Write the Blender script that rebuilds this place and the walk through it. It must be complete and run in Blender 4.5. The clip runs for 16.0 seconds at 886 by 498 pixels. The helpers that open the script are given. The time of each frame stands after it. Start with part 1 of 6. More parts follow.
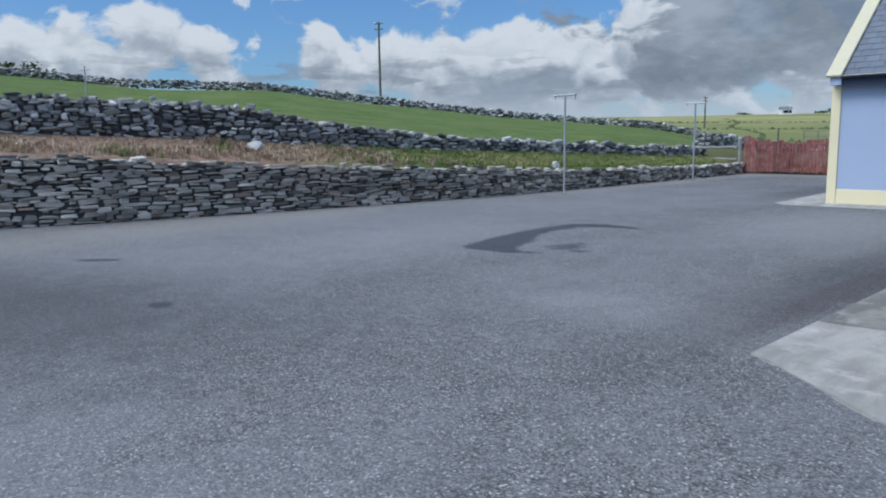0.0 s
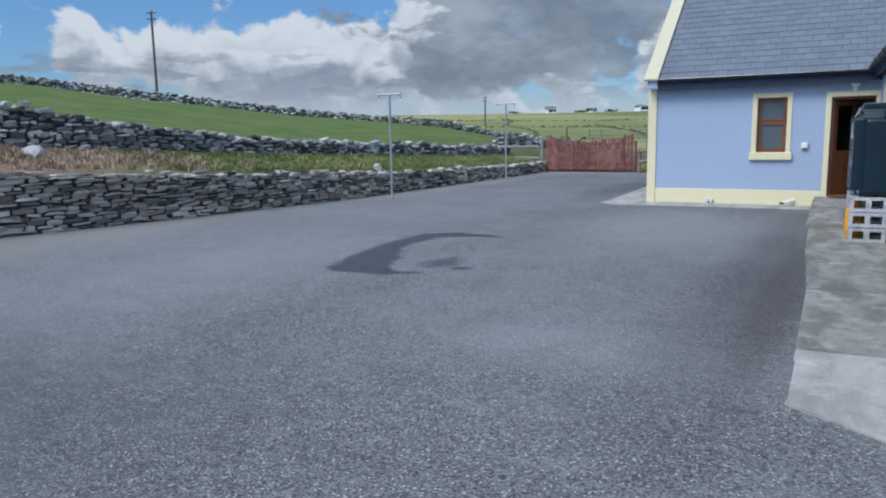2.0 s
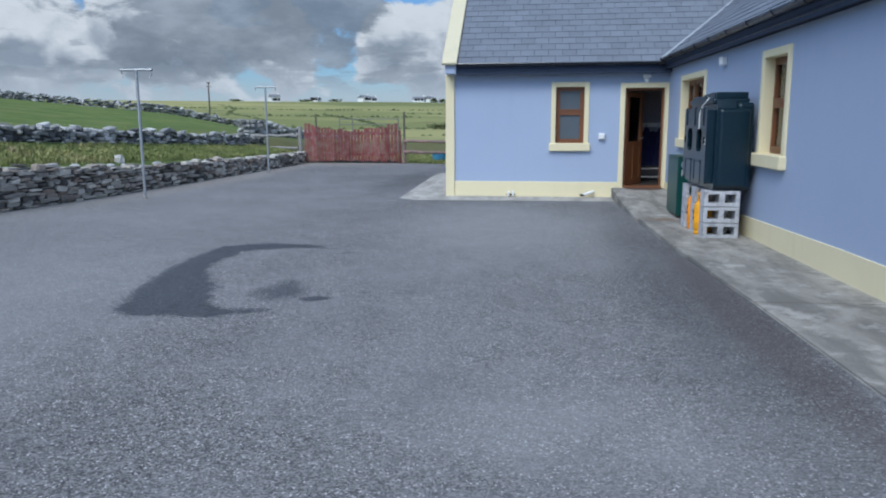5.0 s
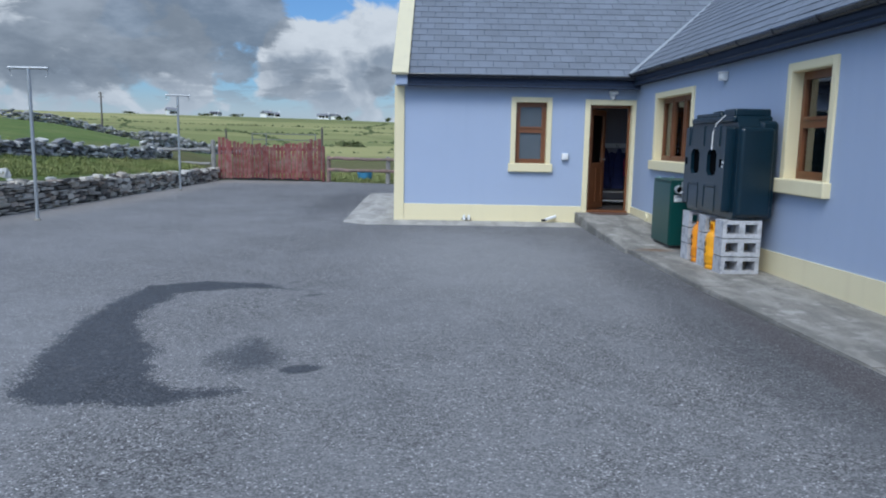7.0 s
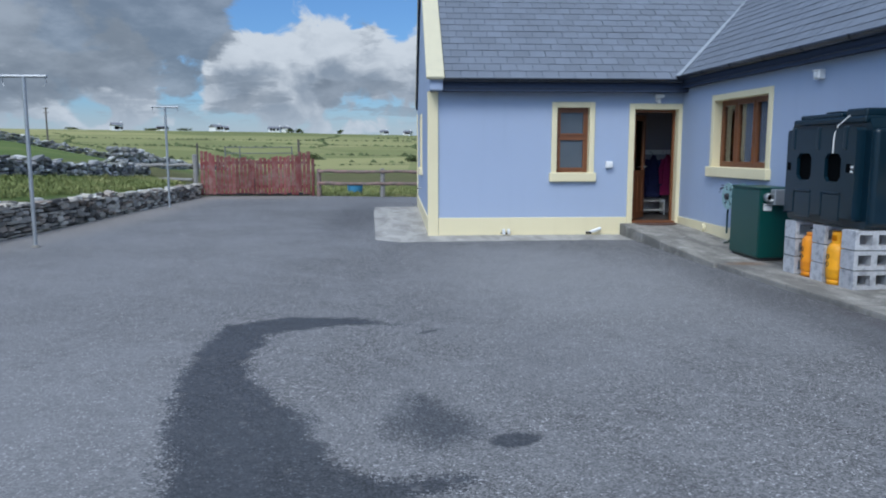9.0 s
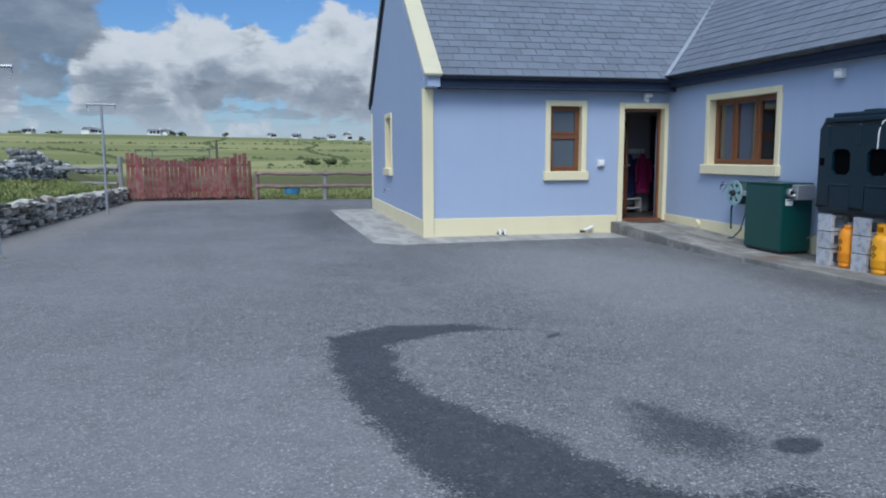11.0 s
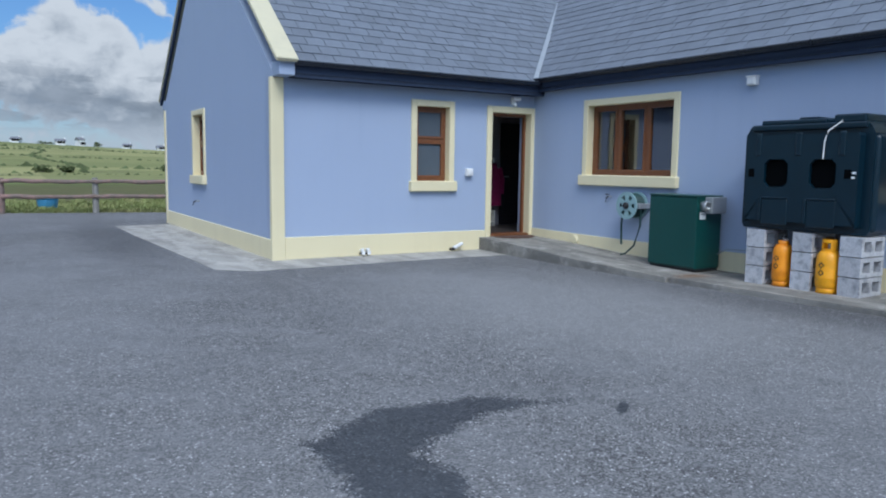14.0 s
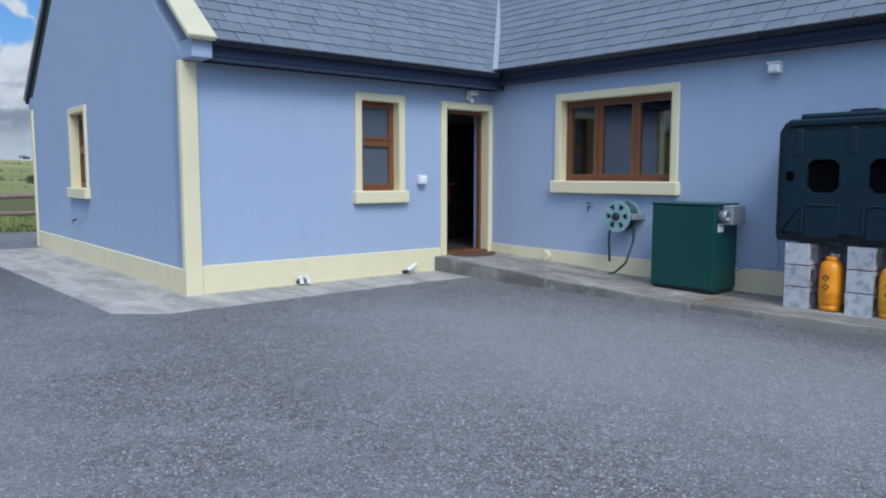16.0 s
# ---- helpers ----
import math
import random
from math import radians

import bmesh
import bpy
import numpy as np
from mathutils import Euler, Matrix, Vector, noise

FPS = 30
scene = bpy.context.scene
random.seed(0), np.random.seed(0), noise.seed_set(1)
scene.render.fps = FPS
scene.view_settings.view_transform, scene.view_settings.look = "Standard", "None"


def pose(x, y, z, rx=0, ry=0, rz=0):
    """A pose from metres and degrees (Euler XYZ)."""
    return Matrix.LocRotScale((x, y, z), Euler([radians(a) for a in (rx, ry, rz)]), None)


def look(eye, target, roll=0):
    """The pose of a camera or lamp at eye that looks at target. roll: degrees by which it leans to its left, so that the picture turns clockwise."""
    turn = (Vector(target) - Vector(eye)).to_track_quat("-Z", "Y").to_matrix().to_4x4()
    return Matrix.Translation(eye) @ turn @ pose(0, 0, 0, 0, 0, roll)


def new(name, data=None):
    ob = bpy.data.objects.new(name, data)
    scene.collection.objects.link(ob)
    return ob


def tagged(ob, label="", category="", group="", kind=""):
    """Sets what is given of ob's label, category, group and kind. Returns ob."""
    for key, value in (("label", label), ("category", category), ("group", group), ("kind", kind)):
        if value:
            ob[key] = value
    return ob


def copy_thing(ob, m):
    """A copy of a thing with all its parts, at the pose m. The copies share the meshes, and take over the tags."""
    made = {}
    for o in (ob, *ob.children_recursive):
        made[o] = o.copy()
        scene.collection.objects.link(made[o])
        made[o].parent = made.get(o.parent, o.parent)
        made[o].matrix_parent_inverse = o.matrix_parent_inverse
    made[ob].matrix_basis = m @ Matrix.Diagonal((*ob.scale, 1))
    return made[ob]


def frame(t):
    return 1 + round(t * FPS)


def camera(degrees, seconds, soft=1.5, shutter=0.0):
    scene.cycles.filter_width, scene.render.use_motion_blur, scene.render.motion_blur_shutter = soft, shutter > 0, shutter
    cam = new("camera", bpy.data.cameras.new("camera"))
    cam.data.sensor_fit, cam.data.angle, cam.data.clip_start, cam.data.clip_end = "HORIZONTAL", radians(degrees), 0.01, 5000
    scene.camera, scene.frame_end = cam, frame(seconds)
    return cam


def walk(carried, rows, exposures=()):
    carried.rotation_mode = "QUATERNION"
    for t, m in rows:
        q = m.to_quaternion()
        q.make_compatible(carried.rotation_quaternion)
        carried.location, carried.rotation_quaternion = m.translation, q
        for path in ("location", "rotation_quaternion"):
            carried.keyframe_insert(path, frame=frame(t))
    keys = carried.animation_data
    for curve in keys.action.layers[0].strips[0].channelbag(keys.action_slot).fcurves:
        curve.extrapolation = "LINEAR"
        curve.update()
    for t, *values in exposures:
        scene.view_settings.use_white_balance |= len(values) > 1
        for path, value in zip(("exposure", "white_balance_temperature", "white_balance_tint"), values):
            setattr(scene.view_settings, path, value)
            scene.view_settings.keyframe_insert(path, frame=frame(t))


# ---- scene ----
cam = camera(62.0, 16.0, soft=2.0)
PATH = [
    (0, (0.574, 1.484, 1.538), (-0.838, 2.871, 1.246), -0.8),
    (0.5, (0.158, 1.522, 1.564), (-1.17, 2.984, 1.252), -0.8),
    (1, (-0.265, 1.539, 1.615), (-1.482, 3.094, 1.295), -0.7),
    (1.5, (-0.71, 1.666, 1.641), (-1.802, 3.312, 1.327), -0.7),
    (2, (-1.09, 1.792, 1.664), (-2.047, 3.521, 1.357), -1.0),
    (2.5, (-1.494, 1.961, 1.682), (-2.321, 3.755, 1.372), -1.0),
    (3, (-1.863, 2.21, 1.677), (-2.571, 4.052, 1.355), -0.8),
    (3.5, (-2.226, 2.478, 1.649), (-2.826, 4.356, 1.314), -0.3),
    (4, (-2.54, 2.859, 1.669), (-3.044, 4.762, 1.319), -0.2),
    (4.5, (-2.904, 3.135, 1.627), (-3.291, 5.066, 1.279), 0.0),
    (5, (-3.249, 3.419, 1.628), (-3.517, 5.371, 1.286), -0.2),
    (5.2, (-3.394, 3.604, 1.604), (-3.612, 5.564, 1.269), 0.1),
    (7.3, (-4.55, 5.277, 1.558), (-4.556, 7.256, 1.274), 1.0),
    (7.5, (-4.675, 5.427, 1.551), (-4.682, 7.408, 1.272), 1.0),
    (8, (-5.035, 5.758, 1.53), (-5.023, 7.739, 1.26), 0.6),
    (8.5, (-5.499, 6.006, 1.533), (-5.439, 7.987, 1.268), 0.3),
    (10.8, (-7.769, 6.751, 1.474), (-7.389, 8.698, 1.222), -0.4),
    (11, (-7.926, 6.845, 1.458), (-7.511, 8.785, 1.204), -0.2),
    (11.5, (-8.268, 7.109, 1.399), (-7.755, 9.025, 1.145), -0.2),
    (12, (-8.562, 7.456, 1.39), (-7.933, 9.337, 1.135), -0.3),
    (12.5, (-8.809, 7.881, 1.358), (-8.054, 9.716, 1.106), -0.1),
    (13, (-8.873, 8.399, 1.375), (-8.008, 10.185, 1.125), 0.2),
    (13.5, (-8.93, 8.926, 1.38), (-7.976, 10.667, 1.141), 0.6),
    (14, (-8.895, 9.458, 1.362), (-7.87, 11.161, 1.142), 0.8),
    (14.5, (-8.854, 9.988, 1.364), (-7.766, 11.655, 1.162), 0.7),
    (15, (-8.752, 10.56, 1.351), (-7.601, 12.184, 1.16), 0.5),
    (15.5, (-8.646, 11.105, 1.345), (-7.434, 12.685, 1.156), 0.3),
    (16, (-8.553, 11.679, 1.35), (-7.285, 13.213, 1.151), 0.1),
]
walk(cam, [(t, look(eye, target, roll)) for t, eye, target, roll in PATH], [(0.0, -0.15, 5900.0, 7.0), (8.0, -0.18, 5880.0, 7.0), (12.0, -0.24, 5850.0, 7.0), (16.0, -0.14, 5820.0, 7.0)])

# ---- world, sun, exposure ----
world = bpy.data.worlds.new("sky")
scene.world = world
world.use_nodes = True


class Nodes:
    """Small helper to write node trees."""

    def __init__(self, tree):
        self.tree = tree
        tree.nodes.clear()

    def add(self, kind):
        return self.tree.nodes.new(kind)

    def put(self, value, socket):
        if isinstance(value, bpy.types.NodeSocket):
            self.tree.links.new(value, socket)
        else:
            socket.default_value = value

    def math(self, op, a, b=0.0, c=0.0, clamp=False):
        n = self.add("ShaderNodeMath")
        n.operation, n.use_clamp = op, clamp
        for i, v in enumerate((a, b, c)):
            self.put(v, n.inputs[i])
        return n.outputs[0]

    def vmath(self, op, a, b=(0, 0, 0), out=0):
        n = self.add("ShaderNodeVectorMath")
        n.operation = op
        self.put(a, n.inputs[0])
        self.put(b, n.inputs[1])
        return n.outputs[out]

    def mix(self, fac, a, b, blend="MIX"):
        n = self.add("ShaderNodeMix")
        n.data_type, n.blend_type = "RGBA", blend
        self.put(fac, n.inputs[0])
        for v, s in ((a, n.inputs[6]), (b, n.inputs[7])):
            self.put((*v, 1) if isinstance(v, tuple) and len(v) == 3 else v, s)
        return n.outputs[2]

    def noise(self, vector, scale, detail=4.0, rough=0.55, distortion=0.0):
        n = self.add("ShaderNodeTexNoise")
        self.put(vector, n.inputs["Vector"])
        n.inputs["Scale"].default_value, n.inputs["Detail"].default_value = scale, detail
        n.inputs["Roughness"].default_value, n.inputs["Distortion"].default_value = rough, distortion
        return n.outputs[0]

    def step(self, value, low, high):
        n = self.add("ShaderNodeMapRange")
        n.interpolation_type = "SMOOTHSTEP"
        self.put(value, n.inputs[0])
        n.inputs[1].default_value, n.inputs[2].default_value = low, high
        return n.outputs[0]


SUN_AZ, SUN_EL = 203.0, 48.0  # clockwise from +y, above the horizon
w = Nodes(world.node_tree)
sky = w.add("ShaderNodeTexSky")
sky.sky_type = "NISHITA"
sky.sun_disc, sky.sun_elevation, sky.sun_rotation = False, radians(SUN_EL), radians(SUN_AZ)
way = w.add("ShaderNodeTexCoord").outputs["Generated"]
up = w.add("ShaderNodeSeparateXYZ")
w.put(way, up.inputs[0])


def heap(direction, azimuth, elevation, width, amount):
    """A soft bump of cloud cover round one direction."""
    p, q = radians(azimuth), radians(elevation)
    d = w.vmath("DOT_PRODUCT", direction, (math.sin(p) * math.cos(q), math.cos(p) * math.cos(q), math.sin(q)), 1)
    k = 1 / (1 - math.cos(radians(width)))
    return w.math("MULTIPLY", w.math("EXPONENT", w.math("MULTIPLY", w.math("SUBTRACT", d, 1.0), k)), amount)


# heaps of cumulus: azimuth, elevation, width, amount
HEAPS = ((-74, 6.0, 3.0, 0.55), (-66, 7.8, 3.0, 0.62), (-70, 5.0, 4.0, 0.45), (-62, 5.0, 2.2, 0.40), (-54, 5.6, 2.8, 0.55), (-49.5, 6.2, 2.8, 0.55), (-46, 4.8, 2.6, 0.40), (-45, 10.4, 2.4, 0.26),
         (-41.5, 6.2, 2.5, 0.60), (-37.5, 6.8, 2.8, 0.65), (-34.5, 5.0, 2.5, 0.45), (-30, 7.6, 2.8, 0.62), (-26.5, 6.6, 2.6, 0.50), (-20.5, 5.4, 2.6, 0.50), (-12.5, 6.6, 2.2, 0.55), (-8, 5.8, 2.6, 0.55),
         (-3.2, 7.2, 2.8, 0.60), (2.8, 5.8, 2.8, 0.58), (7.2, 5.6, 2.8, 0.58), (12, 5.8, 3.4, 0.55), (7.5, 11.6, 2.6, 0.36), (20, 7, 6.0, 0.6), (32, 8, 8.0, 0.6), (-86, 7, 6.0, 0.6), (-104, 8, 9.0, 0.6),
         (-52, 3.4, 6.0, 0.30), (-40, 3.0, 6.0, 0.38), (-28, 3.2, 6.0, 0.42), (-16, 3.2, 6.0, 0.42), (-6, 3.0, 6.0, 0.42), (5, 3.0, 6.0, 0.42))
# the darker sheet of cloud drifting in front of them
DECK = ((-27, 11.4, 5.0, 0.62), (-20, 12.0, 6.0, 0.75), (-15, 9.6, 3.6, 0.52), (-36, 12.5, 4.0, 0.40), (-29.5, 4.6, 2.2, 0.40), (-24, 4.7, 2.4, 0.46), (-19, 4.3, 2.0, 0.30), (-15.5, 4.4, 1.4, 0.40), (-5, 4.2, 2.0, 0.34), (-2.5, 9.0, 2.2, 0.30), (4, 3.6, 2.4, 0.28), (11, 3.8, 2.4, 0.3))


def billow(direction):
    """Broken, rounded cloud pattern, 0 in the middle of its range."""
    v = w.vmath("MULTIPLY", direction, (1.0, 1.0, 1.3))
    n = w.add("ShaderNodeTexNoise")
    w.put(v, n.inputs["Vector"])
    n.inputs["Scale"].default_value, n.inputs["Detail"].default_value = 11.0, 3.0
    v = w.vmath("ADD", v, w.vmath("MULTIPLY", w.vmath("SUBTRACT", n.outputs[1], (0.5, 0.5, 0.5)), (0.11, 0.11, 0.11)))
    cell = w.add("ShaderNodeTexVoronoi")
    cell.feature = "SMOOTH_F1"
    w.put(v, cell.inputs["Vector"])
    cell.inputs["Scale"].default_value, cell.inputs["Smoothness"].default_value = 19.0, 0.6
    total = w.math("MULTIPLY", w.math("SUBTRACT", w.noise(v, 9.0, 9.0, 0.55), 0.5), 1.6)
    return w.math("ADD", total, w.math("MULTIPLY", w.math("SUBTRACT", 0.42, cell.outputs["Distance"]), 0.30))


def puffs(direction):
    total = billow(direction)
    for az, el, width, amount in HEAPS:
        total = w.math("ADD", total, heap(direction, az, el, width, amount * 0.84))
    return total


cover = puffs(way)
above = puffs(w.vmath("NORMALIZE", w.vmath("ADD", way, (0.0, 0.0, 0.024))))
mask = w.step(cover, 0.24, 0.38)
lit = w.step(w.math("SUBTRACT", cover, above), -0.24, 0.30)
thin = w.math("SUBTRACT", 1.0, w.step(cover, 0.30, 0.62))
fluff = w.noise(w.vmath("MULTIPLY", way, (1.0, 1.0, 1.6)), 30.0, 7.0, 0.6)
white = w.math("ADD", w.math("MULTIPLY", lit, 0.95), w.math("MULTIPLY", thin, 0.24))
white = w.math("ADD", white, w.math("MULTIPLY", w.math("SUBTRACT", fluff, 0.5), 0.7), clamp=True)
cloud = w.mix(white, (0.30, 0.345, 0.41), (0.72, 0.74, 0.77))
deck_cover = w.math("MULTIPLY", w.math("SUBTRACT", w.noise(w.vmath("MULTIPLY", way, (1.0, 1.0, 2.2)), 9.0, 9.0, 0.60, 0.3), 0.5), 1.3)
for h in DECK:
    deck_cover = w.math("ADD", deck_cover, heap(way, *h))
deck = w.math("MULTIPLY", w.step(deck_cover, 0.26, 0.40), 0.92)
streaks = w.step(w.noise(w.vmath("MULTIPLY", way, (1.0, 1.0, 5.0)), 13.0, 6.0, 0.55), 0.50, 0.58)
band = w.math("MULTIPLY", w.step(up.outputs[2], 0.03, 0.05), w.math("SUBTRACT", 1.0, w.step(up.outputs[2], 0.08, 0.13)))
deck = w.math("MAXIMUM", deck, w.math("MULTIPLY", w.math("MULTIPLY", streaks, band), 0.6))
folds = w.step(w.noise(w.vmath("MULTIPLY", way, (1.0, 1.0, 2.4)), 10.0, 8.0, 0.6), 0.34, 0.70)
deck_colour = w.mix(folds, (0.20, 0.235, 0.285), (0.36, 0.40, 0.46))
blue = w.mix(1.0, sky.outputs[0], (0.068, 0.094, 0.128), "MULTIPLY")
haze = w.math("MULTIPLY", w.math("SUBTRACT", 1.0, w.step(up.outputs[2], 0.015, 0.075)), 0.7)
colour = w.mix(deck, w.mix(mask, blue, cloud), deck_colour)
colour = w.mix(haze, colour, (0.56, 0.61, 0.67))
# bright cloud added out of view, overhead and round the veiled sun, for fill
bright = w.math("ADD", heap(way, SUN_AZ, SUN_EL, 26, 3.6), w.math("MULTIPLY", w.step(up.outputs[2], 0.42, 0.75), 0.75))
colour = w.mix(1.0, colour, w.mix(bright, (0.0, 0.0, 0.0), (0.95, 0.97, 1.0)), "ADD")
back = w.add("ShaderNodeBackground")
w.put(colour, back.inputs[0])
back.inputs[1].default_value = 1.0
w.put(back.outputs[0], w.add("ShaderNodeOutputWorld").inputs[0])

sun = new("sun", bpy.data.lights.new("sun", "SUN"))
sun.data.energy, sun.data.angle, sun.data.color = 2.2, radians(26), (1.0, 0.94, 0.86)
a, e = radians(SUN_AZ), radians(SUN_EL)
sun.matrix_world = look((math.sin(a) * math.cos(e), math.cos(a) * math.cos(e), math.sin(e)), (0, 0, 0))


# ---- materials ----
def material(name, colour, rough=0.8, metal=0.0, var=0.25, scale=2.0, fine=60.0, bump=0.15, rand=0.0, other=None, amount=0.5, island=0.0, spec=0.5):
    """A surface with broad blotches, fine grain, relief and, for pieces, a tone of their own."""
    m = bpy.data.materials.new(name)
    m.use_nodes = True
    n = Nodes(m.node_tree)
    place = n.add("ShaderNodeNewGeometry").outputs["Position"]
    blotch = n.noise(place, scale, 5.0, 0.6)
    grain = n.noise(place, fine, 3.0, 0.6)
    c = n.mix(n.step(blotch, 0.5 - 0.12 / max(amount, 0.01) * 0.5, 0.75), colour, other) if other else (*colour, 1)
    tone = n.math("ADD", n.math("MULTIPLY", n.math("SUBTRACT", blotch, 0.5), 2 * var), n.math("MULTIPLY", n.math("SUBTRACT", grain, 0.5), var))
    if rand:
        tone = n.math("ADD", tone, n.math("MULTIPLY", n.math("SUBTRACT", n.add("ShaderNodeObjectInfo").outputs["Random"], 0.5), 2 * rand))
    if island:
        tone = n.math("ADD", tone, n.math("MULTIPLY", n.math("SUBTRACT", n.add("ShaderNodeNewGeometry").outputs["Random Per Island"], 0.5), 2 * island))
    shade = n.add("ShaderNodeHueSaturation")
    n.put(n.math("MAXIMUM", n.math("ADD", tone, 1.0), 0.15), shade.inputs["Value"])
    n.put(c, shade.inputs["Color"])
    b = n.add("ShaderNodeBsdfPrincipled")
    n.put(shade.outputs[0], b.inputs["Base Color"])
    n.put(n.math("ADD", rough - 0.06, n.math("MULTIPLY", grain, 0.12), clamp=True), b.inputs["Roughness"])
    b.inputs["Metallic"].default_value = metal
    b.inputs["Specular IOR Level"].default_value = spec
    if bump:
        r = n.add("ShaderNodeBump")
        r.inputs["Strength"].default_value, r.inputs["Distance"].default_value = bump, 0.01
        n.put(n.math("ADD", grain, blotch), r.inputs["Height"])
        n.put(r.outputs[0], b.inputs["Normal"])
    n.put(b.outputs[0], n.add("ShaderNodeOutputMaterial").inputs[0])
    return m


def asphalt_material():
    m = bpy.data.materials.new("asphalt")
    m.use_nodes = True
    n = Nodes(m.node_tree)
    place = n.add("ShaderNodeNewGeometry").outputs["Position"]
    chips = n.add("ShaderNodeTexVoronoi")
    n.put(place, chips.inputs["Vector"])
    chips.inputs["Scale"].default_value = 105.0
    chip = n.add("ShaderNodeSeparateXYZ")
    n.put(chips.outputs["Color"], chip.inputs[0])
    tone = chip.outputs[0]
    patch = n.noise(place, 0.32, 5.0, 0.6)
    small = n.noise(place, 2.6, 5.0, 0.65)
    clot = n.noise(place, 26.0, 3.0, 0.6)
    c = n.mix(n.step(n.math("ADD", n.math("MULTIPLY", tone, 0.55), n.math("MULTIPLY", clot, 0.6)), 0.30, 0.84), (0.040, 0.040, 0.041), (0.228, 0.226, 0.222))
    pale = n.math("GREATER_THAN", tone, 0.963)
    c = n.mix(n.math("MULTIPLY", pale, 0.75), c, (0.58, 0.58, 0.57))
    grit = n.add("ShaderNodeTexVoronoi")
    n.put(n.vmath("ADD", place, (3.7, 1.3, 0.0)), grit.inputs["Vector"])
    grit.inputs["Scale"].default_value = 66.0
    bit = n.add("ShaderNodeSeparateXYZ")
    n.put(grit.outputs["Color"], bit.inputs[0])
    near = n.math("LESS_THAN", grit.outputs["Distance"], n.math("MULTIPLY", bit.outputs[1], 0.5))
    c = n.mix(n.math("MULTIPLY", n.math("MULTIPLY", n.math("GREATER_THAN", bit.outputs[0], 0.82), near), 0.7), c, (0.30, 0.302, 0.305))
    c = n.mix(n.math("MULTIPLY", n.math("MULTIPLY", n.math("LESS_THAN", bit.outputs[0], 0.2), near), 0.7), c, (0.028, 0.029, 0.031))
    c = n.mix(n.math("MULTIPLY", n.step(n.noise(place, 11.0, 4.0, 0.7), 0.50, 0.68), 0.40), c, (0.055, 0.057, 0.061))
    c = n.mix(n.math("MULTIPLY", n.step(n.noise(n.vmath("ADD", place, (9.1, 4.3, 0.0)), 7.0, 4.0, 0.7), 0.50, 0.70), 0.34), c, (0.215, 0.218, 0.222))
    dust = n.math("MULTIPLY", n.step(n.math("ADD", patch, n.math("MULTIPLY", small, 0.3)), 0.54, 0.80), 0.40)
    c = n.mix(dust, c, (0.225, 0.227, 0.23))
    c = n.mix(n.math("MULTIPLY", n.step(n.noise(place, 1.1, 4.0, 0.6), 0.45, 0.75), 0.22), c, (0.07, 0.072, 0.076))
    xyz = n.add("ShaderNodeSeparateXYZ")
    n.put(place, xyz.inputs[0])
    x, y = xyz.outputs[0], xyz.outputs[1]
    ragged = n.math("ADD", n.math("MULTIPLY", n.math("SUBTRACT", n.noise(place, 2.7, 9.0, 0.78), 0.5), 1.25), n.math("MULTIPLY", n.math("SUBTRACT", tone, 0.5), 0.22))

    def oval(cx, cy, rx, ry, turn=0.0, square=2.0):
        """Distance from the middle of an oval, 1 at its rim."""
        s, k = math.sin(radians(turn)), math.cos(radians(turn))
        u, v = n.math("SUBTRACT", x, cx), n.math("SUBTRACT", y, cy)
        p = n.math("DIVIDE", n.math("ADD", n.math("MULTIPLY", u, k), n.math("MULTIPLY", v, s)), rx)
        q = n.math("DIVIDE", n.math("SUBTRACT", n.math("MULTIPLY", v, k), n.math("MULTIPLY", u, s)), ry)
        p, q = n.math("POWER", n.math("ABSOLUTE", p), square), n.math("POWER", n.math("ABSOLUTE", q), square)
        return n.math("POWER", n.math("ADD", p, q), 1 / square)

    def inside(d, soft=0.06, wild=0.5):
        return n.math("SUBTRACT", 1.0, n.step(n.math("ADD", d, n.math("MULTIPLY", ragged, wild)), 1.0 - soft, 1.0 + soft))

    flat = n.vmath("MULTIPLY", place, (1.0, 1.0, 0.0))

    def stroke(a, b):
        """Distance outside a tapering stroke from a to b, each (x, y, half width)."""
        va, vb = Vector((a[0], a[1], 0)), Vector((b[0], b[1], 0))
        ab = vb - va
        off = n.vmath("SUBTRACT", flat, tuple(va))
        h = n.math("DIVIDE", n.vmath("DOT_PRODUCT", off, tuple(ab), 1), ab.length_squared, clamp=True)
        spread = n.add("ShaderNodeVectorMath")
        spread.operation = "SCALE"
        spread.inputs[0].default_value = tuple(ab)
        n.put(h, spread.inputs["Scale"])
        d = n.vmath("LENGTH", n.vmath("SUBTRACT", off, spread.outputs[0]), out=1)
        return n.math("SUBTRACT", d, n.math("ADD", a[2], n.math("MULTIPLY", h, b[2] - a[2])))

    def puddle(points, soft, wild):
        d = None
        for p, q in zip(points, points[1:]):
            e = stroke(p, q)
            d = e if d is None else n.math("MINIMUM", d, e)
        return n.math("SUBTRACT", 1.0, n.step(n.math("ADD", d, n.math("MULTIPLY", ragged, wild)), -soft, soft))

    wet = puddle(((-5.95, 12.82, 0.02), (-6.5, 13.0, 0.14), (-7.0, 12.97, 0.27), (-7.38, 12.76, 0.29), (-7.40, 12.0, 0.23), (-7.31, 11.2, 0.25), (-6.95, 10.3, 0.42), (-6.75, 9.68, 0.42), (-6.15, 9.44, 0.17), (-5.70, 9.54, 0.06)), 0.04, 0.42)
    wet = n.math("MAXIMUM", wet, n.math("MULTIPLY", puddle(((-5.88, 10.72, 0.11), (-5.80, 10.22, 0.25)), 0.14, 0.46), 0.88))
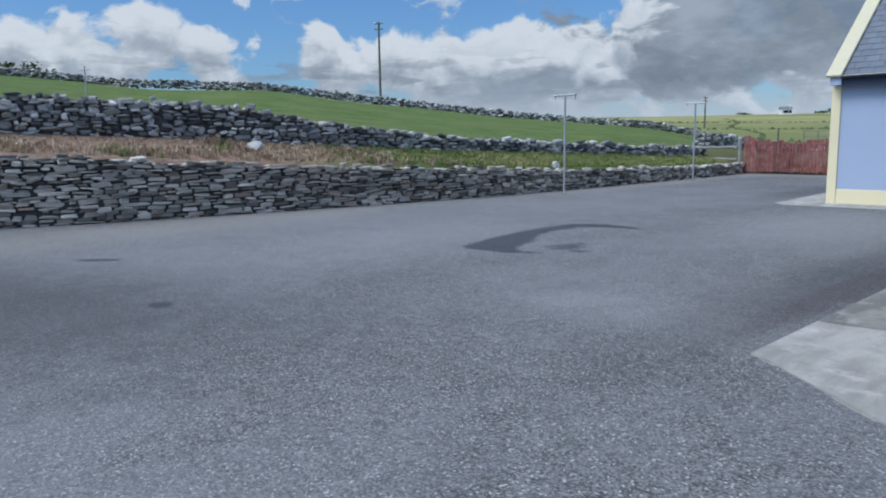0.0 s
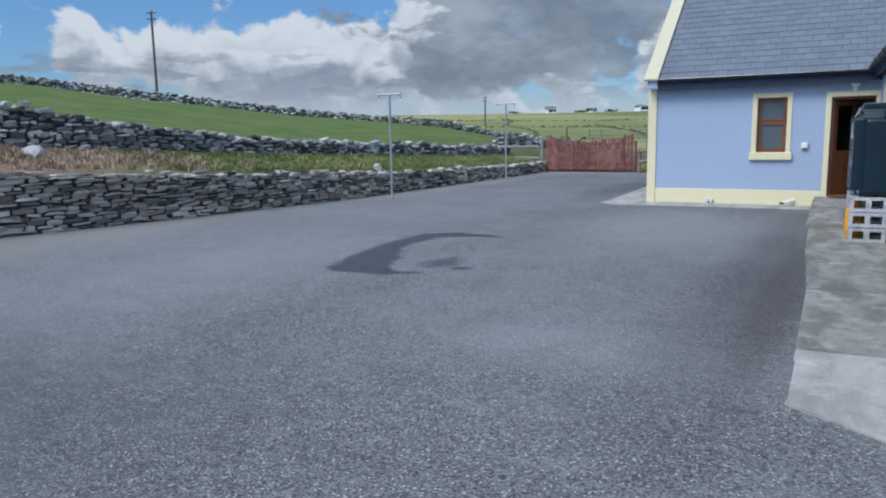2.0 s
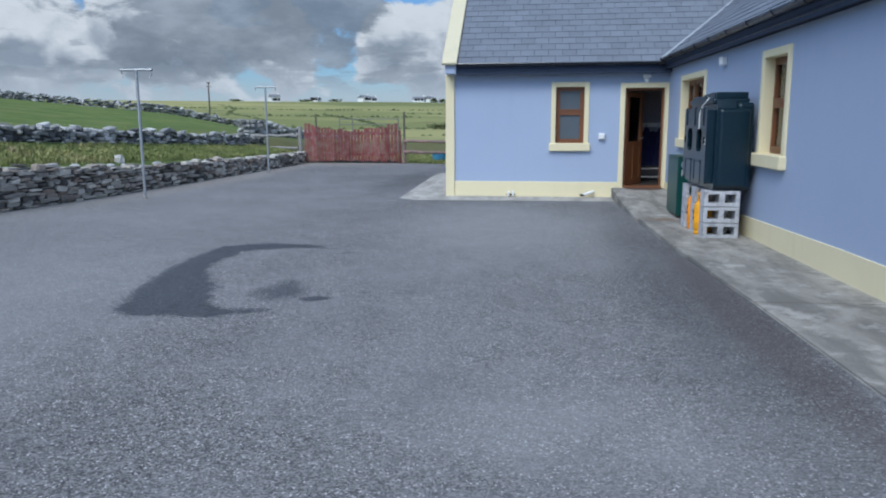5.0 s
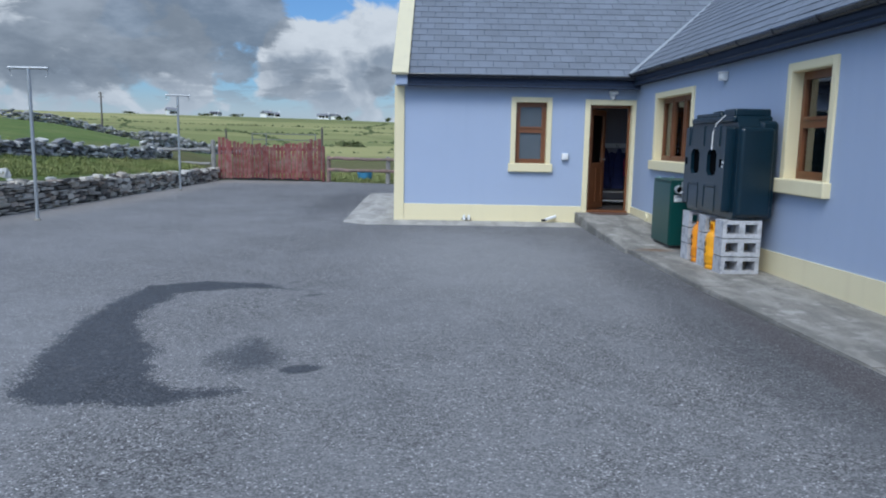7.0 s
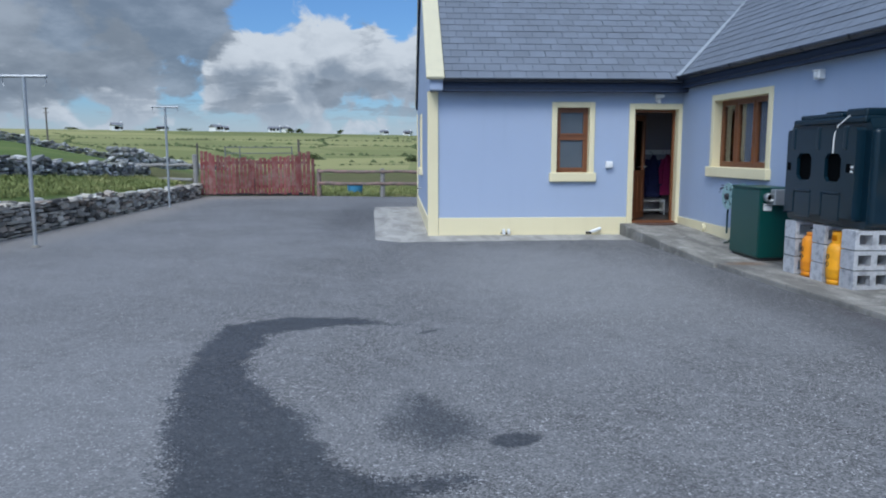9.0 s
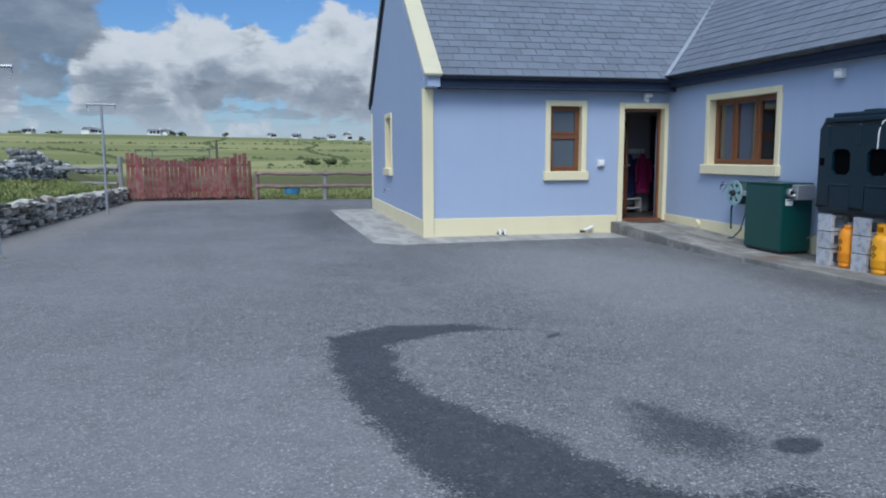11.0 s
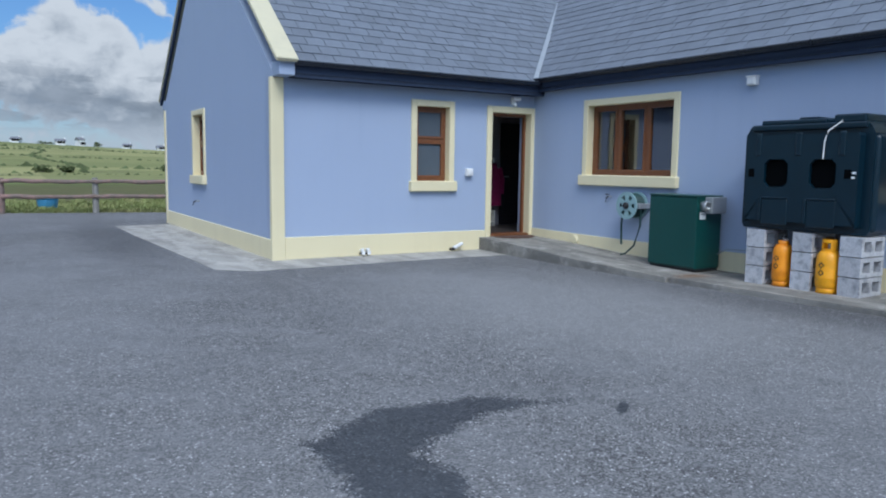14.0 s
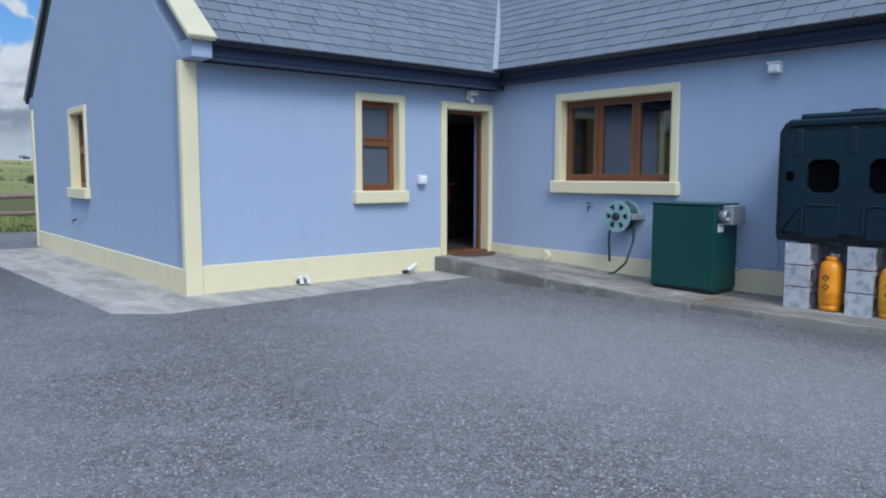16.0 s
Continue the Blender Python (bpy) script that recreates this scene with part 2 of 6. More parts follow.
    for spot in ((-5.38, 10.02, 0.15, 0.10, 20), (-5.76, 12.56, 0.12, 0.035, 40), (-6.46, 4.48, 0.16, 0.12, 0), (-10.1, 5.19, 0.35, 0.12, 40)):
        wet = n.math("MAXIMUM", wet, inside(oval(*spot), 0.2, 0.5))
    wet = n.math("MULTIPLY", wet, n.step(n.noise(place, 9.0, 4.0, 0.7), 0.18, 0.42))
    c = n.mix(n.math("MULTIPLY", inside(oval(-10.6, 12.5, 3.0, 9.0), 0.6, 1.2), 0.30), c, (0.235, 0.237, 0.24))
    c = n.mix(n.math("MULTIPLY", inside(oval(-3.9, 15.0, 1.5, 2.6, 12), 0.7, 0.8), 0.5), c, (0.265, 0.265, 0.262))
    c = n.mix(n.math("MULTIPLY", inside(oval(-8.3, 9.6, 1.5, 2.4, 10), 0.6, 1.4), 0.36), c, (0.24, 0.242, 0.245))
    c = n.mix(n.math("MULTIPLY", wet, 0.92), c, n.mix(1.0, c, (0.25, 0.275, 0.31), "MULTIPLY"))
    c = n.mix(n.math("MULTIPLY", inside(oval(-2.3, 6.9, 1.5, 0.55, -12), 0.6, 1.3), 0.34), c, (0.27, 0.27, 0.268))
    # broad darker patches: front left, along the path edge, beside the gable
    darkened = inside(oval(-9.0, 2.4, 5.0, 2.3, 25), 0.5, 1.2)
    darkened = n.math("MAXIMUM", darkened, n.math("MULTIPLY", inside(oval(-1.9, 11.0, 0.5, 5.0), 0.6, 1.4), 0.75))
    darkened = n.math("MAXIMUM", darkened, n.math("MULTIPLY", inside(oval(-7.1, 25.0, 0.6, 4.2), 0.5, 1.2), 0.6))
    c = n.mix(n.math("MULTIPLY", inside(oval(-14.0, 10.5, 1.5, 9.5, 12), 0.5, 1.0), 0.38), c, (0.25, 0.232, 0.205))
    c = n.mix(n.math("MULTIPLY", inside(oval(-11.4, 32.3, 2.4, 0.9), 0.6, 1.0), 0.55), c, (0.27, 0.235, 0.20))
    c = n.mix(n.math("MULTIPLY", inside(oval(-12.6, 26.0, 0.7, 7.0), 0.6, 1.0), 0.45), c, (0.26, 0.235, 0.205))
    c = n.mix(n.math("MULTIPLY", darkened, 0.62), c, (0.05, 0.05, 0.054))
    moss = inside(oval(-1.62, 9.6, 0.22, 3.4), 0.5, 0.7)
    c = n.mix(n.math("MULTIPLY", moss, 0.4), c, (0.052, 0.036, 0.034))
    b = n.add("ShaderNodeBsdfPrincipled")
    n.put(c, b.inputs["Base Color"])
    n.put(n.math("SUBTRACT", 0.88, n.math("MULTIPLY", wet, 0.22)), b.inputs["Roughness"])
    b.inputs["Specular IOR Level"].default_value = 0.35
    r = n.add("ShaderNodeBump")
    r.inputs["Strength"].default_value, r.inputs["Distance"].default_value = 0.4, 0.005
    n.put(n.math("ADD", chips.outputs["Distance"], n.math("MULTIPLY", tone, 0.8)), r.inputs["Height"])
    n.put(r.outputs[0], b.inputs["Normal"])
    n.put(b.outputs[0], n.add("ShaderNodeOutputMaterial").inputs[0])
    return m


def land_material():
    """Pasture, dead bracken on the bank, and a patchwork of fields far off."""
    m = bpy.data.materials.new("land")
    m.use_nodes = True
    n = Nodes(m.node_tree)
    place = n.add("ShaderNodeNewGeometry").outputs["Position"]
    xyz = n.add("ShaderNodeSeparateXYZ")
    n.put(place, xyz.inputs[0])
    x, y = xyz.outputs[0], xyz.outputs[1]
    big, mid, fine = n.noise(place, 0.035, 4.0, 0.6), n.noise(place, 0.5, 6.0, 0.65), n.noise(place, 9.0, 6.0, 0.75)
    c = n.mix(n.step(mid, 0.35, 0.7), (0.085, 0.135, 0.038), (0.150, 0.190, 0.062))
    c = n.mix(n.math("MULTIPLY", n.step(fine, 0.45, 0.8), 0.45), c, (0.17, 0.20, 0.055))
    c = n.mix(n.math("MULTIPLY", n.step(n.noise(place, 1.6, 5.0, 0.7), 0.52, 0.70), 0.55), c, (0.055, 0.082, 0.028))
    c = n.mix(n.math("MULTIPLY", n.step(n.noise(place, 0.17, 5.0, 0.65), 0.48, 0.68), 0.5), c, (0.17, 0.185, 0.07))
    fields = n.add("ShaderNodeTexVoronoi")
    n.put(n.vmath("MULTIPLY", place, (0.013, 0.021, 0.0)), fields.inputs["Vector"])
    fields.inputs["Scale"].default_value = 1.0
    tone = n.add("ShaderNodeSeparateXYZ")
    n.put(fields.outputs["Color"], tone.inputs[0])
    far = n.mix(tone.outputs[0], (0.165, 0.185, 0.07), (0.32, 0.31, 0.135))
    far = n.mix(n.math("MULTIPLY", n.step(n.noise(place, 0.06, 5.0, 0.7), 0.5, 0.68), 0.55), far, (0.10, 0.105, 0.045))
    c = n.mix(n.step(y, 62.0, 95.0), c, far)
    rough = n.math("MULTIPLY", n.step(n.math("ADD", y, n.math("MULTIPLY", big, 30.0)), 42.0, 48.0), n.math("SUBTRACT", 1.0, n.step(y, 60.0, 80.0)))
    rough = n.math("MULTIPLY", rough, n.step(x, -24.0, -14.0))
    c = n.mix(n.math("MULTIPLY", rough, 0.7), c, (0.125, 0.105, 0.055))
    bank = n.math("MULTIPLY", n.math("SUBTRACT", 1.0, n.step(n.math("ADD", y, n.math("MULTIPLY", mid, 5.0)), 13.0, 18.5)), n.step(x, -19.5, -17.5))
    dry = n.mix(n.step(fine, 0.3, 0.7), (0.16, 0.10, 0.07), (0.40, 0.29, 0.21))
    c = n.mix(bank, c, dry)
    b = n.add("ShaderNodeBsdfPrincipled")
    n.put(c, b.inputs["Base Color"])
    b.inputs["Roughness"].default_value = 0.95
    b.inputs["Specular IOR Level"].default_value = 0.1
    r = n.add("ShaderNodeBump")
    r.inputs["Strength"].default_value, r.inputs["Distance"].default_value = 0.8, 0.06
    n.put(n.math("ADD", fine, mid), r.inputs["Height"])
    n.put(r.outputs[0], b.inputs["Normal"])
    n.put(b.outputs[0], n.add("ShaderNodeOutputMaterial").inputs[0])
    return m


def concrete_material(name, dark, pale, worn):
    """Old laid concrete: long weather streaks, dark algae, pale worn skin and grit."""
    m = bpy.data.materials.new(name)
    m.use_nodes = True
    n = Nodes(m.node_tree)
    place = n.add("ShaderNodeNewGeometry").outputs["Position"]
    long = n.noise(n.vmath("MULTIPLY", place, (2.4, 0.7, 1.0)), 1.3, 7.0, 0.62, 0.4)
    spot, grit = n.noise(place, 6.0, 6.0, 0.68), n.noise(place, 70.0, 4.0, 0.65)
    c = n.mix(n.step(long, 0.32, 0.66), dark, pale)
    c = n.mix(n.math("MULTIPLY", n.step(spot, 0.50, 0.68), 0.6), c, dark)
    c = n.mix(n.math("MULTIPLY", n.step(n.noise(n.vmath("ADD", place, (4.0, 1.0, 0.0)), 3.1, 7.0, 0.7), 0.52, 0.66), 0.6), c, worn)
    c = n.mix(n.math("MULTIPLY", n.step(grit, 0.48, 0.70), 0.5), c, dark)
    stain = n.vmath("LENGTH", n.vmath("MULTIPLY", n.vmath("SUBTRACT", place, (-1.30, 15.85, 0.03)), (1.5, 2.6, 1.0)), out=1)
    stain = n.math("SUBTRACT", 1.0, n.step(n.math("ADD", stain, n.math("MULTIPLY", spot, 0.9)), 0.55, 1.1))
    c = n.mix(n.math("MULTIPLY", stain, 0.6), c, (0.22, 0.12, 0.055))
    b = n.add("ShaderNodeBsdfPrincipled")
    n.put(c, b.inputs["Base Color"])
    b.inputs["Roughness"].default_value = 0.9
    b.inputs["Specular IOR Level"].default_value = 0.3
    r = n.add("ShaderNodeBump")
    r.inputs["Strength"].default_value, r.inputs["Distance"].default_value = 0.6, 0.008
    n.put(n.math("ADD", grit, spot), r.inputs["Height"])
    n.put(r.outputs[0], b.inputs["Normal"])
    n.put(b.outputs[0], n.add("ShaderNodeOutputMaterial").inputs[0])
    return m


def glass_material(name="window_glass", tint=(0.75, 0.8, 0.82), rough=0.03):
    m = bpy.data.materials.new(name)
    m.use_nodes = True
    n = Nodes(m.node_tree)
    clear, gloss, mixed, f = n.add("ShaderNodeBsdfTransparent"), n.add("ShaderNodeBsdfGlossy"), n.add("ShaderNodeMixShader"), n.add("ShaderNodeFresnel")
    clear.inputs[0].default_value = (*tint, 1)
    gloss.inputs["Roughness"].default_value = rough
    f.inputs[0].default_value = 2.5
    n.put(f.outputs[0], mixed.inputs[0])
    n.put(clear.outputs[0], mixed.inputs[1])
    n.put(gloss.outputs[0], mixed.inputs[2])
    n.put(mixed.outputs[0], n.add("ShaderNodeOutputMaterial").inputs[0])
    return m


def render_material(name, colour, grime):
    """Painted nap plaster with faint streaks."""
    m = bpy.data.materials.new(name)
    m.use_nodes = True
    n = Nodes(m.node_tree)
    place = n.add("ShaderNodeNewGeometry").outputs["Position"]
    streak = n.noise(n.vmath("MULTIPLY", place, (5.0, 5.0, 0.35)), 1.0, 5.0, 0.6)
    blotch, grain = n.noise(place, 0.9, 5.0, 0.6), n.noise(place, 130.0, 3.0, 0.6)
    c = n.mix(n.math("MULTIPLY", n.step(streak, 0.48, 0.8), 0.35), colour, grime)
    c = n.mix(n.math("MULTIPLY", n.step(blotch, 0.45, 0.75), 0.25), c, grime)
    b = n.add("ShaderNodeBsdfPrincipled")
    n.put(c, b.inputs["Base Color"])
    b.inputs["Roughness"].default_value = 0.75
    b.inputs["Specular IOR Level"].default_value = 0.3
    r = n.add("ShaderNodeBump")
    r.inputs["Strength"].default_value, r.inputs["Distance"].default_value = 0.35, 0.004
    n.put(n.math("ADD", grain, n.noise(place, 14.0, 4.0, 0.5)), r.inputs["Height"])
    n.put(r.outputs[0], b.inputs["Normal"])
    n.put(b.outputs[0], n.add("ShaderNodeOutputMaterial").inputs[0])
    return m


def stone_material(name, dark, middle, pale, tinge):
    """Field stone: every stone has a tone of its own, with lichen and grain."""
    m = bpy.data.materials.new(name)
    m.use_nodes = True
    n = Nodes(m.node_tree)
    g = n.add("ShaderNodeNewGeometry")
    place = g.outputs["Position"]
    r = n.math("FRACT", n.math("ADD", n.add("ShaderNodeObjectInfo").outputs["Random"], g.outputs["Random Per Island"]))
    c = n.mix(n.step(r, 0.0, 0.55), dark, middle)
    c = n.mix(n.step(r, 0.56, 0.95), c, pale)
    r2 = n.math("FRACT", n.math("MULTIPLY", r, 13.7))
    c = n.mix(n.math("MULTIPLY", n.step(r2, 0.55, 1.0), 0.6), c, tinge)
    lichen, grain = n.noise(place, 7.0, 6.0, 0.7), n.noise(place, 40.0, 4.0, 0.6)
    c = n.mix(n.math("MULTIPLY", n.step(lichen, 0.55, 0.72), 0.4), c, pale)
    c = n.mix(n.math("MULTIPLY", n.step(grain, 0.5, 0.75), 0.4), c, dark)
    b = n.add("ShaderNodeBsdfPrincipled")
    n.put(c, b.inputs["Base Color"])
    b.inputs["Roughness"].default_value = 0.88
    b.inputs["Specular IOR Level"].default_value = 0.3
    k = n.add("ShaderNodeBump")
    k.inputs["Strength"].default_value, k.inputs["Distance"].default_value = 0.7, 0.015
    n.put(n.math("ADD", grain, lichen), k.inputs["Height"])
    n.put(k.outputs[0], b.inputs["Normal"])
    n.put(b.outputs[0], n.add("ShaderNodeOutputMaterial").inputs[0])
    return m


ASPHALT, LAND, GLASS = asphalt_material(), land_material(), glass_material()
BLUE = render_material("blue_plaster", (0.372, 0.44, 0.575), (0.335, 0.40, 0.53))
CREAM = render_material("cream_paint", (0.78, 0.695, 0.45), (0.68, 0.59, 0.38))
WHITEWASH = material("inside_plaster", (0.72, 0.70, 0.66), 0.9, var=0.05)
DARKTILE = material("dark_floor_tile", (0.055, 0.05, 0.048), 0.5, var=0.2, scale=4)
LOBBY = material("lobby_plaster", (0.34, 0.33, 0.36), 0.9, var=0.08)
CONCRETE = concrete_material("concrete", (0.16, 0.154, 0.138), (0.33, 0.313, 0.275), (0.47, 0.45, 0.41))
PALE_CONCRETE = concrete_material("pale_concrete", (0.27, 0.26, 0.235), (0.46, 0.44, 0.395), (0.58, 0.55, 0.50))
SLATE = material("slate", (0.122, 0.142, 0.172), 0.55, var=0.22, scale=2.2, fine=30, bump=0.35, rand=0.10, island=0.10)
# near-black: the shade under the eaves is put into the soffit colour
SOFFIT = material("shaded_soffit", (0.008, 0.013, 0.026), 0.75, var=0.1, scale=3, bump=0.05, spec=0.2)
FASCIA = material("dark_fascia", (0.032, 0.046, 0.082), 0.6, var=0.1, scale=3, bump=0.05, spec=0.25)
COPING = render_material("weathered_cream", (0.60, 0.55, 0.38), (0.44, 0.41, 0.32))
FROSTED = material("frosted_glass", (0.095, 0.115, 0.135), 0.22, var=0.12, scale=3, fine=200, bump=0.05)
RIM = material("gutter_rim", (0.035, 0.042, 0.055), 0.18, var=0.1, scale=3, bump=0.0, spec=1.0)
GUTTER = material("dark_gutter", (0.012, 0.017, 0.028), 0.28, var=0.1, scale=3, bump=0.02, spec=0.5)
LEAD = material("valley_lead", (0.27, 0.30, 0.33), 0.5, var=0.15, scale=5, bump=0.1)
WOOD = material("brown_timber", (0.18, 0.07, 0.028), 0.4, var=0.25, scale=6, fine=90, bump=0.1)
WHITE = material("white_plastic", (0.8, 0.8, 0.78), 0.45, var=0.05, scale=8, bump=0.03)
STONE = stone_material("grey_stone", (0.085, 0.080, 0.073), (0.40, 0.378, 0.332), (0.62, 0.585, 0.51), (0.30, 0.22, 0.165))
CAPSTONE = stone_material("lichen_stone", (0.068, 0.071, 0.076), (0.31, 0.312, 0.308), (0.60, 0.595, 0.57), (0.20, 0.205, 0.155))
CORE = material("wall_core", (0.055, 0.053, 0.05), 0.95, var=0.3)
PALE = material("pale_boulder", (0.45, 0.45, 0.43), 0.9, var=0.25, scale=6, bump=0.4)
RED = material("red_paint", (0.215, 0.052, 0.048), 0.8, var=0.5, scale=5, fine=50, bump=0.3, rand=0.22, other=(0.20, 0.115, 0.10), amount=0.4)
RAIL = material("weathered_rail", (0.20, 0.155, 0.13), 0.9, var=0.4, scale=6, fine=60, bump=0.5, other=(0.27, 0.16, 0.14))
GREYWOOD = material("grey_timber", (0.26, 0.25, 0.23), 0.9, var=0.3, scale=6, fine=60, bump=0.4)
OLDSTEEL = material("weathered_steel", (0.17, 0.175, 0.17), 0.7, 0.2, var=0.25, scale=8, bump=0.1)
STEEL = material("galvanised_steel", (0.40, 0.42, 0.43), 0.5, 0.6, var=0.15, scale=10, bump=0.05)
TANK = material("green_black_plastic", (0.003, 0.017, 0.029), 0.30, var=0.3, scale=3, fine=120, bump=0.06)
# near-black that stands in for the shade inside openings
OPENING_SHADE = material("opening_shade", (0.002, 0.0025, 0.003), 0.9, var=0.1, spec=0.05)
BOILER = material("green_enamel", (0.002, 0.054, 0.046), 0.4, var=0.15, scale=2.5, fine=100, bump=0.04)
ORANGE = material("orange_paint", (0.92, 0.33, 0.004), 0.42, var=0.12, scale=7, fine=70, bump=0.08, other=(0.70, 0.22, 0.01))
YELLOW = material("yellow_paint", (0.92, 0.40, 0.004), 0.42, var=0.12, scale=7, fine=70, bump=0.08, other=(0.70, 0.31, 0.01))
BLOCK = material("block_concrete", (0.58, 0.585, 0.60), 0.95, var=0.6, scale=11, fine=60, bump=0.6, rand=0.12, other=(0.22, 0.225, 0.24))
HOSE = material("green_hose", (0.012, 0.05, 0.048), 0.5, var=0.2, scale=20, bump=0.05)
REEL = material("pale_green_plastic", (0.26, 0.40, 0.41), 0.5, var=0.1, scale=10, bump=0.03)
BLACK = material("black_iron", (0.02, 0.02, 0.022), 0.5, var=0.2, scale=12)
MAT = material("coir_mat", (0.10, 0.055, 0.04), 0.95, var=0.35, scale=12, fine=150, bump=0.5)
NAVY = material("navy_cloth", (0.012, 0.018, 0.075), 0.9, var=0.3, scale=9, bump=0.2)
MAGENTA = material("magenta_cloth", (0.30, 0.012, 0.10), 0.85, var=0.3, scale=9, bump=0.2)
DARKCLOTH = material("dark_cloth", (0.015, 0.014, 0.02), 0.9, var=0.3, scale=9, bump=0.2)
TUB = material("blue_tub_plastic", (0.10, 0.36, 0.62), 0.5, var=0.15, scale=6)
GRASS = material("green_grass", (0.235, 0.275, 0.10), 0.9, var=0.3, scale=0.7, fine=12, bump=0, island=0.35, other=(0.33, 0.315, 0.145), spec=0.15)
DRY = material("dead_bracken", (0.42, 0.31, 0.215), 0.95, var=0.35, scale=1.4, fine=12, bump=0, island=0.45, other=(0.55, 0.46, 0.34), spec=0.1)
BUSH = material("bush_leaf", (0.085, 0.105, 0.045), 0.9, var=0.35, scale=0.3, fine=4, bump=0, island=0.4, spec=0.15)
ROOFTILE = material("far_roof", (0.17, 0.175, 0.19), 0.8, var=0.15)
LIMEWASH = material("far_white_wall", (0.80, 0.80, 0.78), 0.9, var=0.06, scale=0.2)
CURTAIN = material("net_curtain", (0.62, 0.60, 0.54), 0.95, var=0.12, scale=4)
POLEWOOD = material("pole_timber", (0.12, 0.105, 0.09), 0.9, var=0.25, scale=5)


# ---- building blocks ----
def part(name, bm, mat, parent=None, label="", m=None):
    """One mesh object from a bmesh, under a thing or a part."""
    me = bpy.data.meshes.new(name)
    bm.to_mesh(me)
    bm.free()
    me.materials.append(mat)
    ob = new(name, me)
    if parent:
        ob.parent = parent
    if m is not None:
        ob.matrix_basis = m
    if label:
        ob["label"] = label
    return ob


def empty(name, m, label, category, group="", kind=""):
    ob = new(name)
    ob.matrix_basis = m
    ob.empty_display_size = 0.1
    return tagged(ob, label, category, group, kind)


def box(x0, x1, y0, y1, z0, z1, bevel=0.0, bm=None, segments=1):
    """A box, with its edges rounded if asked."""
    own = bmesh.new()
    bmesh.ops.create_cube(own, size=1.0)
    for v in own.verts:
        v.co = ((x0 + x1) / 2 + v.co.x * (x1 - x0), (y0 + y1) / 2 + v.co.y * (y1 - y0), (z0 + z1) / 2 + v.co.z * (z1 - z0))
    if bevel:
        bmesh.ops.bevel(own, geom=own.edges[:], offset=bevel, segments=segments, affect="EDGES", profile=0.5)
    if bm is None:
        return own
    return join(bm, own)


def join(bm, own):
    me = bpy.data.meshes.new("joined")
    own.to_mesh(me)
    own.free()
    bm.from_mesh(me)
    bpy.data.meshes.remove(me)
    return bm


def tube(points, radius, sides=10, bm=None, caps=True):
    """A round bar along a line of points; radius may be one for each point."""
    bm = bm or bmesh.new()
    points = [Vector(p) for p in points]
    radii = radius if isinstance(radius, (list, tuple)) else [radius] * len(points)
    rings = []
    for i, p in enumerate(points):
        d = (points[min(i + 1, len(points) - 1)] - points[max(i - 1, 0)]).normalized()
        s = d.cross(Vector((0, 0, 1)) if abs(d.z) < 0.9 else Vector((0, 1, 0))).normalized()
        t = d.cross(s)
        rings.append([bm.verts.new(p + radii[i] * (math.cos(2 * math.pi * k / sides) * s + math.sin(2 * math.pi * k / sides) * t)) for k in range(sides)])
    for r, q in zip(rings, rings[1:]):
        for k in range(sides):
            bm.faces.new((r[k], r[(k + 1) % sides], q[(k + 1) % sides], q[k]))
    if caps:
        bm.faces.new(rings[0][::-1])
        bm.faces.new(rings[-1])
    return bm


def lathe(profile, sides=24, bm=None):
    """A turned shape round z from (radius, z) pairs."""
    bm = bm or bmesh.new()
    rings = [[bm.verts.new((r * math.cos(2 * math.pi * k / sides), r * math.sin(2 * math.pi * k / sides), z)) for k in range(sides)] for r, z in profile]
    for r, q in zip(rings, rings[1:]):
        for k in range(sides):
            f = bm.faces.new((r[k], r[(k + 1) % sides], q[(k + 1) % sides], q[k]))
            f.smooth = True
    bm.faces.new(rings[0][::-1])
    bm.faces.new(rings[-1])
    return bm


def prism(outer, holes, y0, y1, bm=None):
    """A plate with holes: loops of (x, z), carried from y0 to y1."""
    bm = bm or bmesh.new()
    ends = []
    for y in (y0, y1):
        edges, loops = [], []
        for loop in (outer, *holes):
            vs = [bm.verts.new((x, y, z)) for x, z in loop]
            edges += [bm.edges.new((vs[i], vs[(i + 1) % len(vs)])) for i in range(len(vs))]
            loops.append(vs)
        bmesh.ops.triangle_fill(bm, use_beauty=True, edges=edges)
        ends.append(loops)
    for a_loop, b_loop in zip(*ends):
        for i in range(len(a_loop)):
            j = (i + 1) % len(a_loop)
            bm.faces.new((a_loop[i], a_loop[j], b_loop[j], b_loop[i]))
    bmesh.ops.recalc_face_normals(bm, faces=bm.faces[:])
    return bm


def rect(x0, x1, z0, z1):
    return [(x0, z0), (x1, z0), (x1, z1), (x0, z1)]


def lerp(pairs, v):
    """Piecewise smooth value from (place, value) pairs."""
    if v <= pairs[0][0]:
        return pairs[0][1]
    for (p, a0), (q, b0) in zip(pairs, pairs[1:]):
        if v <= q:
            s = (v - p) / (q - p)
            return a0 + (b0 - a0) * s
    return pairs[-1][1]


